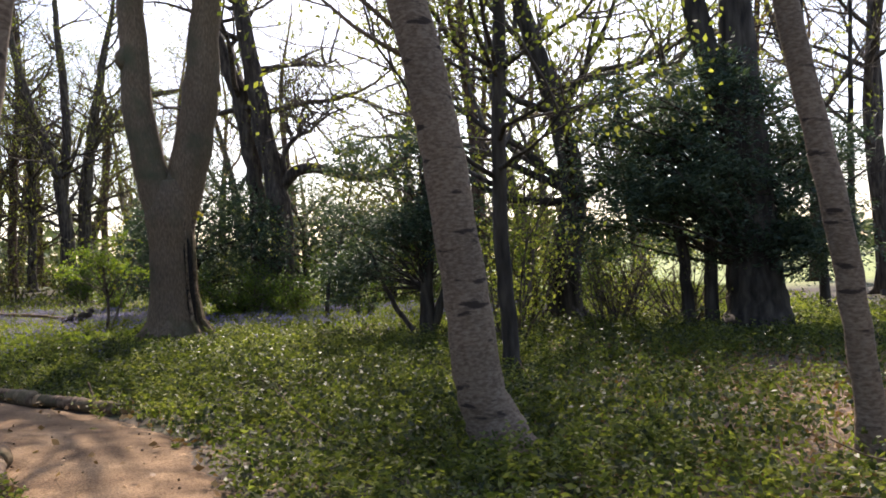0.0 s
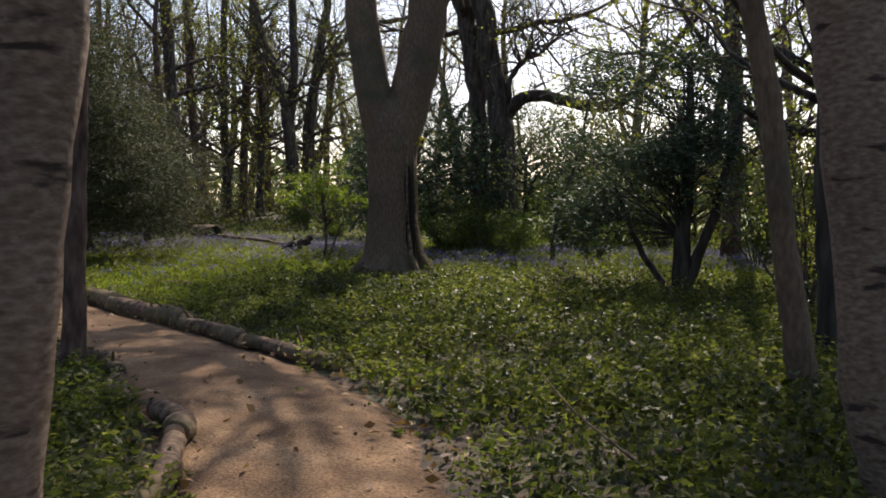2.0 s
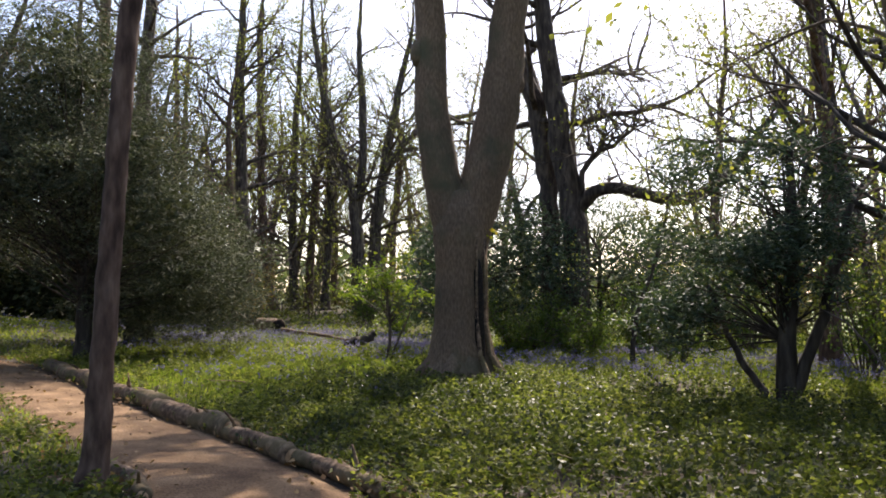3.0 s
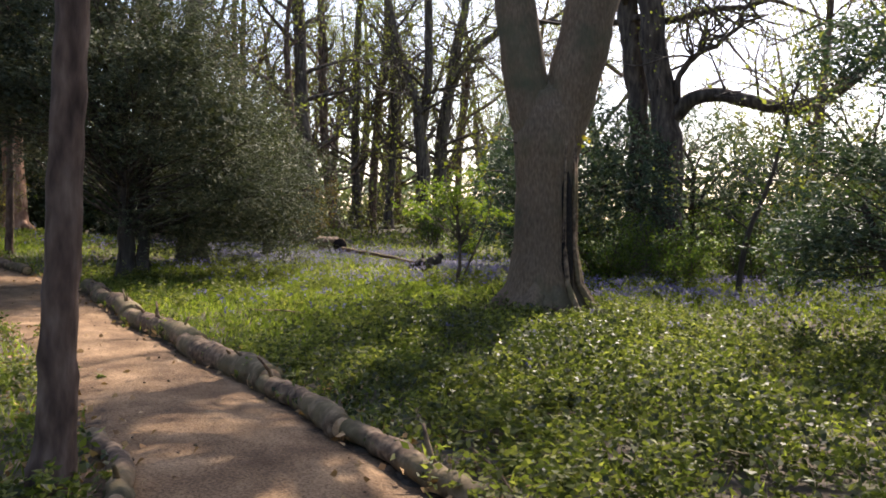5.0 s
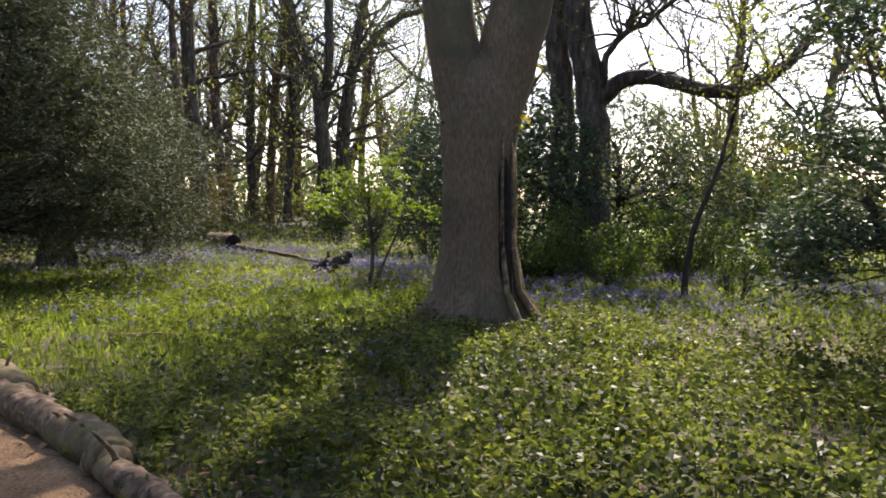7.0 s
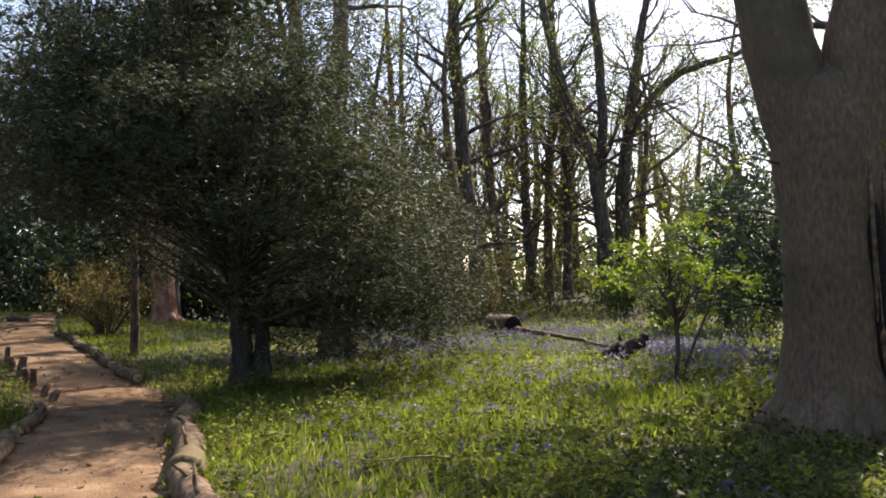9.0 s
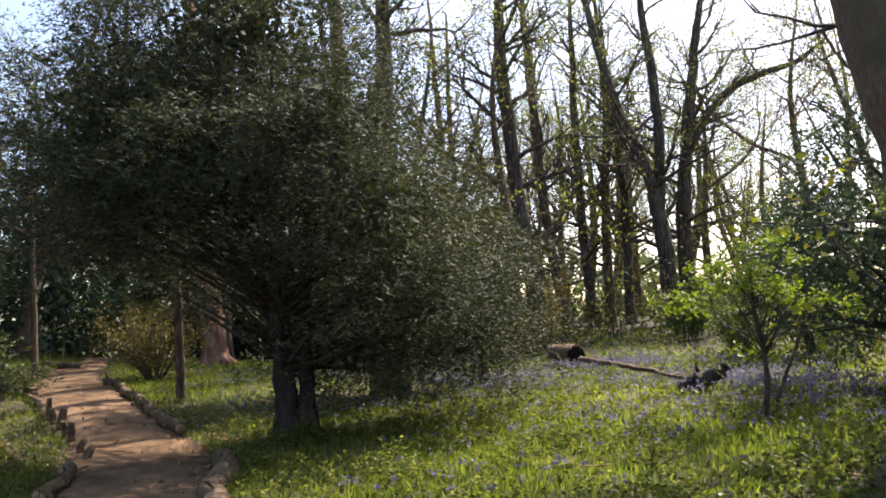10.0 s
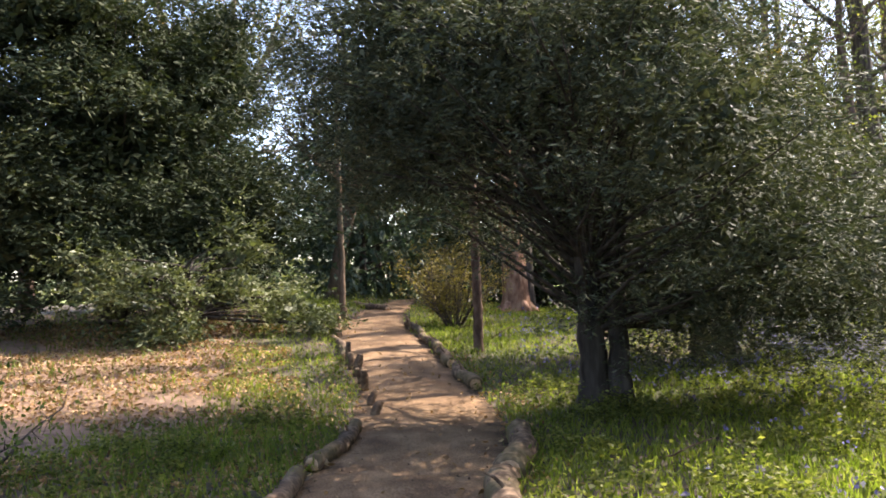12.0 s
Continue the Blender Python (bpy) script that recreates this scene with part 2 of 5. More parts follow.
def smooth(a, b, x):
    t = np.clip((np.asarray(x, float) - a) / (b - a), 0, 1)
    return t * t * (3 - 2 * t)


def height(x, y):
    x, y = np.asarray(x, float), np.asarray(y, float)
    bank = np.clip(-x - 18, 0, 14) * 0.085 * (1 - smooth(22, 34, y)) * (1 - smooth(60, 90, np.hypot(x, y)))
    back = 0.8 * smooth(32, 56, y) * smooth(-8, -22, x) * (1 - smooth(75, 120, np.hypot(x, y)))
    ripple = 0.03 * np.sin(x * 0.9 + 1.3 * np.sin(y * 0.7)) * np.cos(y * 0.8) * (1 - smooth(40, 60, np.hypot(x, y)))
    return bank + back + ripple


def zat(x, y):
    return float(height(x, y))


# ---- the path's two edges on plan ----
EDGE_R = np.array([(0.9, -4), (0.3, 1.5), (-0.7, 3.8), (-1.5, 5.4), (-2.6, 7.6), (-3.9, 9.1), (-5.0, 9.9), (-6.9, 11.35),
                   (-9.5, 12.8), (-12.7, 15.2), (-14.2, 16.4), (-17, 17.8), (-20, 19), (-23.2, 20.0), (-26.5, 21.2), (-31, 24)])
EDGE_L = np.array([(-1.3, -4), (-1.55, 1.5), (-2.1, 3.6), (-3.1, 5.6), (-4.5, 7.3), (-6.7, 9.3), (-8.6, 10.7), (-11.2, 12.2),
                   (-13.8, 13.7), (-15.4, 14.9), (-18.9, 16.7), (-22, 17.7), (-25, 18.7), (-28, 20.4), (-30, 22), (-33, 25)])


def densify(line, n):
    s = np.concatenate([[0], np.cumsum(np.linalg.norm(np.diff(line, axis=0), axis=1))])
    u = np.linspace(0, s[-1], n)
    k = np.stack([np.interp(u, s, line[:, c]) for c in (0, 1)], 1)
    for _ in range(4):
        k[1:-1] = (k[:-2] + 2 * k[1:-1] + k[2:]) / 4
    return k


PR, PL = densify(EDGE_R, 160), densify(EDGE_L, 160)
PC = (PR + PL) / 2
PW = (np.linalg.norm(PC[:, None] - PR[None], axis=2).min(1) + np.linalg.norm(PC[:, None] - PL[None], axis=2).min(1)) / 2


def path_gap(x, y):
    """Distance from the path's edge on plan, negative on the path."""
    p = np.stack([x, y], -1)
    out = np.empty(len(p))
    for i in range(0, len(p), 20000):
        d = np.linalg.norm(p[i:i + 20000, None] - PC[None], axis=2)
        k = d.argmin(1)
        out[i:i + 20000] = d[np.arange(len(k)), k] - PW[k]
    return out


# ---- ground ----
def build_ground():
    near = np.concatenate([np.arange(-60, -34.1, 0.8), np.arange(-34, 5, 0.26), np.arange(5.2, 60, 0.8)])
    far = np.array([70, 85, 105, 140, 200, 320, 600, 1200, 2500])
    xs = np.concatenate([-far[::-1], near, far])
    ys = np.concatenate([-far[::-1], np.arange(-60, -4.1, 0.8), np.arange(-4, 27, 0.26), np.arange(27.2, 90, 0.8), np.array([100, 115, 140, 200, 320, 600, 1200, 2500])])
    X, Y = np.meshgrid(xs, ys, indexing="ij")
    g = path_gap(X.ravel(), Y.ravel()).reshape(X.shape)
    Z = height(X, Y) - 0.07 * (1 - smooth(-0.2, 0.3, g)) + 0.015 * rng.standard_normal(X.shape) * (np.hypot(X, Y) < 60)
    q = Quads()
    a, b = len(xs), len(ys)
    i, j = np.meshgrid(np.arange(a - 1), np.arange(b - 1), indexing="ij")
    q.add(np.stack([X, Y, Z], -1).reshape(-1, 3), np.stack([i * b + j, (i + 1) * b + j, (i + 1) * b + j + 1, i * b + j + 1], -1).reshape(-1, 4))
    ob = part("ground", q, M_GROUND)
    at = ob.data.attributes.new("meadow", "FLOAT", "POINT")
    meadow = np.maximum(smooth(0, 10, Y - np.where(X > -6, 27, 27 + (-6 - X) * 1.1)), smooth(70, 110, np.hypot(X, Y)))
    at.data.foreach_set("value", meadow.ravel())
    at = ob.data.attributes.new("litter", "FLOAT", "POINT")
    litter = smooth(0, 2, 15.2 - 0.3 * (X + 17) - Y) * smooth(-16, -18.5, X) * smooth(-34, -30, X) * smooth(2, 5, Y) + 0.8 * smooth(1.5, 3, X) * smooth(9, 7, X) * smooth(3, 5, Y) * smooth(12, 10, Y)
    at.data.foreach_set("value", litter.ravel())
    tagged(ob, "dark woodland soil with moss, running out into a green meadow", "ground", kind="structure")
    # path: a worn strip with a rough surface
    n, w = len(PC), 13
    u = np.linspace(-0.08, 1.08, w)
    P = PL[:, None] * (1 - u)[None, :, None] + PR[:, None] * u[None, :, None]
    z = height(P[..., 0], P[..., 1]) - 0.03 + 0.045 * (1 - np.abs(u * 2 - 1) ** 3)[None] + 0.008 * rng.standard_normal(P.shape[:2])
    q = Quads()
    i, j = np.meshgrid(np.arange(n - 1), np.arange(w - 1), indexing="ij")
    q.add(np.concatenate([P, z[..., None]], -1).reshape(-1, 3), np.stack([i * w + j, i * w + j + 1, (i + 1) * w + j + 1, (i + 1) * w + j], -1).reshape(-1, 4))
    strip = part("path", q, M_PATH)
    strip.data.attributes.new("rim", "FLOAT", "POINT").data.foreach_set("value", np.tile(np.abs(u * 2 - 1), n))
    tagged(strip, "winding footpath of trodden sandy brown earth", "path", kind="structure")


build_ground()


# ---- trees ----
def limbs(wood, twigs, tips, base, way, length, radius, depth, spread=0.75, wobble=0.16, rise=0.06, fine=0.005):
    """A limb with its side branches, down to the twigs; tips collects the ends."""
    n = (6, 5, 4, 3)[min(depth, 3)]
    line = wander(base, way, length, n, wobble, rise)
    radii = np.linspace(radius, radius * (0.35 if depth < 3 else 0.2), n + 1)
    tube(wood if depth < 2 else twigs, line, radii, (7, 5, 4, 3)[min(depth, 3)], 0.0, depth < 2)
    if depth >= 3:
        tips.append((line[-1], unit(line[-1] - line[-2])))
        tips.append((line[-2], unit(line[-1] - line[-2])))
        return
    kids = (6, 5, 4)[depth]
    for k in range(kids):
        f = rng.uniform(0.25, 1.0) if k else 1.0
        i = min(int(f * n), n - 1)
        p = line[i] + (line[i + 1] - line[i]) * (f * n - i)
        d = unit(line[i + 1] - line[i])
        s = unit(np.cross(d, rng.standard_normal(3)))
        limbs(wood, twigs, tips, p, d + s * spread * rng.uniform(0.6, 1.4), length * rng.uniform(0.4, 0.68),
              max(radius * rng.uniform(0.3, 0.5), fine), depth + 1, spread, wobble, rise, fine)


def stem_branches(wood, twigs, tips, line, radii, z_from, count, length, out=1.0, up=0.4, depth=1, fine=0.005):
    """Side branches along a stem above a height."""
    line, radii = np.asarray(line, float), np.asarray(radii, float)
    for k in range(count):
        z = rng.uniform(z_from, line[-1][2])
        i = int(np.clip(np.searchsorted(line[:, 2], z) - 1, 0, len(line) - 2))
        f = np.clip((z - line[i][2]) / (line[i + 1][2] - line[i][2] + 1e-6), 0, 1)
        p = line[i] * (1 - f) + line[i + 1] * f
        r = radii[i] * (1 - f) + radii[i + 1] * f
        a = rng.uniform(0, 2 * np.pi)
        top = (z - z_from) / (line[-1][2] - z_from + 1e-6)
        limbs(wood, twigs, tips, p, (math.cos(a) * out, math.sin(a) * out, up + 0.5 * top), length * (1.1 - 0.55 * top),
              min(max(0.4 * r, 0.015), 0.12), depth, fine=fine)


def finish_tree(name, at, wood, twigs, tips, bark_mat, leaf_mat, per_tip, size, label, group="", twig_mat=None, crown_spread=0.18):
    """Makes the object of a tree from its wood, twigs and leaf-bearing tips, all given from its foot."""
    t = thing(name, at, label, "tree", group)
    part("trunk", wood, bark_mat, t)
    if twigs.n:
        tagged(part("twig_tangle", twigs, twig_mat or M_TWIG, t), kind="stuff")
    if tips and per_tip:
        P = np.repeat(np.array([p for p, _ in tips]), per_tip, 0)
        D = np.repeat(np.array([d for _, d in tips]), per_tip, 0)
        q = Quads()
        P = P + rng.normal(0, crown_spread, P.shape)
        leaves(q, P, D + rng.normal(0, 0.8, P.shape) + np.array([0, 0, -0.25]), size, size * 0.6)
        part("crown", q, leaf_mat, t)
    return t


def flare(wood, r, n, reach=1.9, heights=0.5):
    """Root buttresses round a foot."""
    for k in range(n):
        a = k * 2 * np.pi / n + rng.uniform(-0.3, 0.3)
        c, s = math.cos(a), math.sin(a)
        e = reach * rng.uniform(0.75, 1.15)
        tube(wood, [(c * r * 0.55, s * r * 0.55, heights * 1.5), (c * r * 0.85, s * r * 0.85, heights * 0.6), (c * r * 1.25, s * r * 1.25, heights * 0.2),
                    (c * r * e, s * r * e, -0.05)], [r * 0.28, r * 0.32, r * 0.24, r * 0.1], 6, 0.05)


def refine(pts, radii, n, crook=0.03):
    pts, radii = np.asarray(pts, float), np.asarray(radii, float)
    s = np.linspace(0, len(pts) - 1, n)
    k = np.arange(len(pts))
    P = np.stack([np.interp(s, k, pts[:, c]) for c in range(3)], 1)
    for _ in range(2):
        P[1:-1] = (P[:-2] + 2 * P[1:-1] + P[2:]) / 4
    P[1:-1, :2] += crook * rng.standard_normal((n - 2, 2))
    return P, np.interp(s, k, radii)


def big_forked_tree():
    wood, twigs, tips = Quads(), Quads(), []
    u = np.array([0.92, 0.39, 0])

    def stem(rows, n, sides, crook, rough, body):
        P, R = refine([u * a + np.array([0, b, z]) for a, b, z, _ in rows], [r for *_, r in rows], n, crook)
        tube(body, P, R, sides, rough)
        return P, R

    stem([(0, 0, -0.1, 0.82), (0, 0, 0.35, 0.63), (0, 0, 1.0, 0.51), (0, 0, 2.0, 0.485), (-0.02, 0, 2.8, 0.53), (0, 0, 3.3, 0.46), (0, 0, 3.6, 0.28), (0, 0, 3.75, 0.12)], 32, 22, 0.008, 0.012, wood)
    arm_a, arm_b = Quads(), Quads()
    left = stem([(-0.12, 0, 2.2, 0.3), (-0.27, 0, 3.2, 0.36), (-0.46, 0, 4.1, 0.35), (-0.62, 0, 5.2, 0.32), (-0.7, 0.1, 7.5, 0.28), (-0.6, 0.1, 10, 0.22), (-0.9, 0.2, 14, 0.1)], 24, 14, 0.015, 0.015, arm_a)
    right = stem([(0.1, 0, 2.2, 0.34), (0.24, 0, 3.2, 0.41), (0.47, 0, 4.1, 0.43), (0.72, 0, 5.2, 0.4), (0.95, -0.1, 7.5, 0.32), (1.3, -0.1, 10, 0.22), (1.2, -0.2, 14, 0.1)], 24, 14, 0.015, 0.015, arm_b)
    flare(wood, 0.6, 7, 1.5, 0.45)
    # swollen knots on the limbs
    for a, z, r in ((-0.86, 6.2, 0.17), (1.05, 5.7, 0.15)):
        c = u * a + np.array([0, -0.05, z])
        tube(arm_a if a < 0 else arm_b, [c - (0, 0, 0.25), c - (0, 0, 0.1), c + (0, 0, 0.1), c + (0, 0, 0.25)], [r * 0.4, r, r * 0.9, r * 0.3], 9, 0.08)
    # heavy side limb over the glade
    line = wander(right[0][16], (1, -0.1, 0.25), 6.0, 8, 0.12, 0.02)
    tube(arm_b, line, np.linspace(0.13, 0.03, 9), 7)
    stem_branches(wood, twigs, tips, line, np.linspace(0.13, 0.03, 9), line[0][2] - 1, 22, 2.6, 0.8, 0.25, 1)
    for P, R in (left, right):
        stem_branches(wood, twigs, tips, P, R, 7.6, 34, 4.2, 0.9, 0.55, 1)
    t = finish_tree("forked_tree", (-6.2, 18.15, 0), wood, twigs, tips, M_BEECH, M_SPRING, 5, 0.1,
                    "massive grey-brown tree forking into two limbs above flared roots")
    part("limb", arm_a, M_BEECH, t)
    part("limb", arm_b, M_BEECH, t)
    # wound, its inner shade put into the colour, and pale folds of new wood down its side
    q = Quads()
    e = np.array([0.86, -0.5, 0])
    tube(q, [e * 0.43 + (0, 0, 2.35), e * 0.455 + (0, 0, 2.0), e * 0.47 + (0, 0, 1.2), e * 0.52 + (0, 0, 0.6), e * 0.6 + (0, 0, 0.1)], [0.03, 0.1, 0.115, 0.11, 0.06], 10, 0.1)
    part("wound", q, M_ROT_SHADE, t, "rotten wound in the bark, its inner shade painted near-black")
    q = Quads()
    for off, r in ((0.24, 0.055), (0.36, 0.045), (-0.16, 0.04)):
        f = unit(e + np.array([0.5, 0.86, 0]) * off)
        tube(q, [f * 0.5 + (0, 0, 2.7), f * 0.52 + (0, 0, 1.9), f * 0.54 + (0, 0, 1.1), f * 0.66 + (0, 0, 0.5), f * 0.95 + (0, 0, 0.12), f * 1.25 + (0, 0, -0.03)],
             [0.015, r * 0.6, r * 0.75, r * 1.0, r * 1.3, r * 0.6], 7, 0.16)
    part("callus", q, M_LOG, t, "pale folded ridges of regrown wood")
    # shoots with yellow leaves close to the trunk
    lv = Quads()
    for a, z, ln in ((-1, 1.6, 1.5), (-1.1, 2.2, 1.3), (-1, 2.7, 1.1), (-1, 1.2, 1.2), (1, 2.8, 0.35)):
        k = wander(u * a * 0.42 + np.array([0, -0.25, z]), (a * 0.85, a * 0.5, 0.35), ln, 6, 0.2, -0.08)
        q = Quads()
        tube(q, k, np.linspace(0.012, 0.004, 7), 4)
        part("shoot", q, M_TWIG, t)
        p = np.repeat(k[2:], 3, 0) + rng.normal(0, 0.08, (15, 3))
        leaves(lv, p, rng.normal(0, 1, p.shape) + (0, -0.2, -0.3), 0.09, 0.07)
    part("shoot_leaves", lv, M_YELLOW, t, "yellow-green young leaves on thin shoots")


big_forked_tree()


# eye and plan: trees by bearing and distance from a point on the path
EYE8 = (-4.17, 8.72)


def bearing(t_eye, yaw, x, d):
    a = radians(yaw) + math.atan((784 - x) / 1462)
    return t_eye[0] - math.sin(a) * d, t_eye[1] + math.cos(a) * d


def lone_tree(name, at, rows, bark_mat, label, branches=8, z_from=3.2, length=1.8, sides=12, leaf_mat=None, per_tip=1, size=0.06, rough=0.02, roots=0, group="", up=0.4):
    wood, twigs, tips = Quads(), Quads(), []
    P, R = refine([r[:3] for r in rows], [r[3] for r in rows], 6 * len(rows), 0.006)
    tube(wood, P, R, sides, rough)
    if roots:
        flare(wood, R[0], roots, 1.7, 0.25)
    if branches:
        stem_branches(wood, twigs, tips, P, R, z_from, branches, length, 1.0, up, 1)
    return finish_tree(name, (at[0], at[1], zat(*at)), wood, twigs, tips, bark_mat, leaf_mat or M_SPRING, per_tip, size, label, group)


lone_tree("birch_tree", (0.2, 6.35), [(0.1, 0, -0.1, 0.32), (0.04, 0, 0.15, 0.24), (-0.11, 0, 0.5, 0.19), (-0.2, 0.05, 1.37, 0.178), (-0.3, 0.05, 2.25, 0.172), (-0.42, 0, 3.0, 0.165), (-0.9, 0.1, 5.5, 0.13), (-1.3, 0.3, 9, 0.05)],
          M_BIRCH, "leaning pale birch trunk with dark knots among brambles", 10, 4.2, 2.4, 16, rough=0.025)
lone_tree("birch_tree", (-2.5, 3.86), [(-0.18, 0, -0.1, 0.18), (-0.15, 0, 0.2, 0.135), (-0.04, 0, 1.0, 0.12), (0.08, 0.0, 1.8, 0.113), (0.26, 0, 2.8, 0.108), (0.55, 0.1, 5, 0.09), (0.9, 0.2, 9, 0.04)],
          M_BIRCH, "pale birch trunk beside the path leaning slightly over it", 10, 4.5, 2.4, 16, rough=0.03, roots=5)
lone_tree("birch_tree", (2.75, 5.8), [(0.06, 0, -0.1, 0.13), (0.05, 0, 0.4, 0.1), (-0.1, 0, 1.7, 0.095), (-0.38, 0.1, 3.3, 0.09), (-0.8, 0.2, 6, 0.07), (-1.1, 0.2, 9, 0.03)],
          M_BIRCH, "slender leaning birch in leaf litter", 10, 3.0, 2.0, 12, rough=0.02)
lone_tree("slender_tree", (-5.87, 8.3), [(-0.06, 0, -0.1, 0.15), (-0.04, 0, 0.3, 0.105), (0, 0, 1.0, 0.09), (0.05, 0, 2.0, 0.085), (0.1, 0, 3.2, 0.08), (0.2, 0.1, 5, 0.07), (0.3, 0.2, 8.5, 0.03)],
          M_BROWN, "straight reddish-brown young tree at the path's edge", 9, 3.6, 1.6, 12, rough=0.04)
lone_tree("slender_tree", (0.08, 8.75), [(0.1, 0, -0.1, 0.15), (0, 0, 0.35, 0.11), (-0.14, 0, 1.2, 0.095), (-0.25, 0, 2.2, 0.09), (-0.5, 0, 3.5, 0.085), (-0.5, 0.1, 6, 0.06), (-0.6, 0.1, 9, 0.03)],
          M_BEECH, "slim curved grey tree rising from brambles", 18, 2.4, 2.0, 12, per_tip=4, size=0.075, rough=0.03)
lone_tree("slender_tree", (0.65, 10.8), [(0, 0, -0.1, 0.14), (0, 0, 0.4, 0.11), (-0.08, 0, 2.2, 0.1), (0, 0, 4.2, 0.09), (0.2, 0.1, 8.5, 0.03)],
          M_DARK, "dark upright young tree behind brambles", 26, 2.2, 2.3, 10, per_tip=6, size=0.085)
lone_tree("sapling", (-3.5, 22.3), [(0, 0, -0.1, 0.07), (0.05, 0, 0.6, 0.055), (0.15, 0, 1.3, 0.05), (0.55, 0, 2.4, 0.04), (1.0, 0, 4.5, 0.02)],
          M_DARK, "thin dark bent sapling among bluebells", 9, 1.0, 1.3, 8, per_tip=3, size=0.07)
lone_tree("slender_tree", (-21.2, 20.3), [(0, 0, -0.1, 0.11), (0, 0, 0.5, 0.1), (0.03, 0, 1.5, 0.095), (0.02, 0, 3, 0.085), (0.1, 0, 8, 0.04)],
          M_BROWN, "straight thin trunk beside the path under yew boughs", 6, 3.5, 1.4, 9, rough=0.04)
lone_tree("slender_tree", (-27.2, 19.9), [(0, 0, -0.1, 0.1), (0, 0, 1.0, 0.085), (0, 0, 2.2, 0.08), (0.1, 0, 6.5, 0.04)],
          M_BEECH, "thin pale trunk where the path bends", 5, 2.8, 1.3, 9)
lone_tree("slender_tree", (8.1, 18.2), [(0, 0, -0.1, 0.13), (0, 0, 1, 0.1), (-0.1, 0, 3, 0.09), (-0.3, 0, 9, 0.04)], M_DARK, "thin dark tree at the edge of the meadow", 12, 2.4, 2.2, 9)
lone_tree("slender_tree", (8.9, 18.6), [(0, 0, -0.1, 0.12), (0.02, 0, 1, 0.09), (0.1, 0, 3, 0.08), (0.3, 0, 8, 0.03)], M_DARK, "thin dark tree at the edge of the meadow", 12, 2.4, 2.2, 9)
lone_tree("woodland_tree", (2.4, 18.3), [(0, 0, -0.1, 0.5), (0, 0, 0.5, 0.4), (0.05, 0, 1.6, 0.36), (0.35, 0, 2.8, 0.3), (0.1, 0, 4.5, 0.25), (-0.5, 0, 6.5, 0.2), (-1.5, 0, 10, 0.08)],
          M_DARK, "stout dark trunk with crooked limbs near the meadow", 40, 2.4, 3.4, 12, per_tip=6, size=0.1, roots=5)
lone_tree("woodland_tree", bearing((-4.17, 8.72), 31.1, 470, 27), [(0, 0, -0.1, 0.45), (0, 0, 0.6, 0.36), (0, 0, 4, 0.31), (0.5, 0, 8, 0.28), (1.0, 0, 17, 0.12)], M_ROUGH, "tall bare dark trunk rising behind the yews", 8, 10, 2.6, 12, roots=5)
lone_tree("woodland_tree", bearing((-4.17, 8.72), 31.1, 408, 28), [(0, 0, -0.1, 0.42), (0, 0, 0.6, 0.34), (0, 0, 4, 0.3), (0.1, 0, 8, 0.27), (0.2, 0, 17, 0.12)], M_BEECH, "tall bare grey trunk rising behind the yews", 8, 10, 2.6, 12, roots=5)
lone_tree("pine_tree", (-27.5, 25.6), [(0, 0, -0.1, 0.5), (0, 0, 0.6, 0.4), (-0.1, 0, 2, 0.36), (-0.25, 0, 4, 0.33), (-0.5, 0, 12, 0.15)], M_PINE, "tall pine with reddish flaking bark catching sun", 12, 7, 2.5, 12, roots=5)


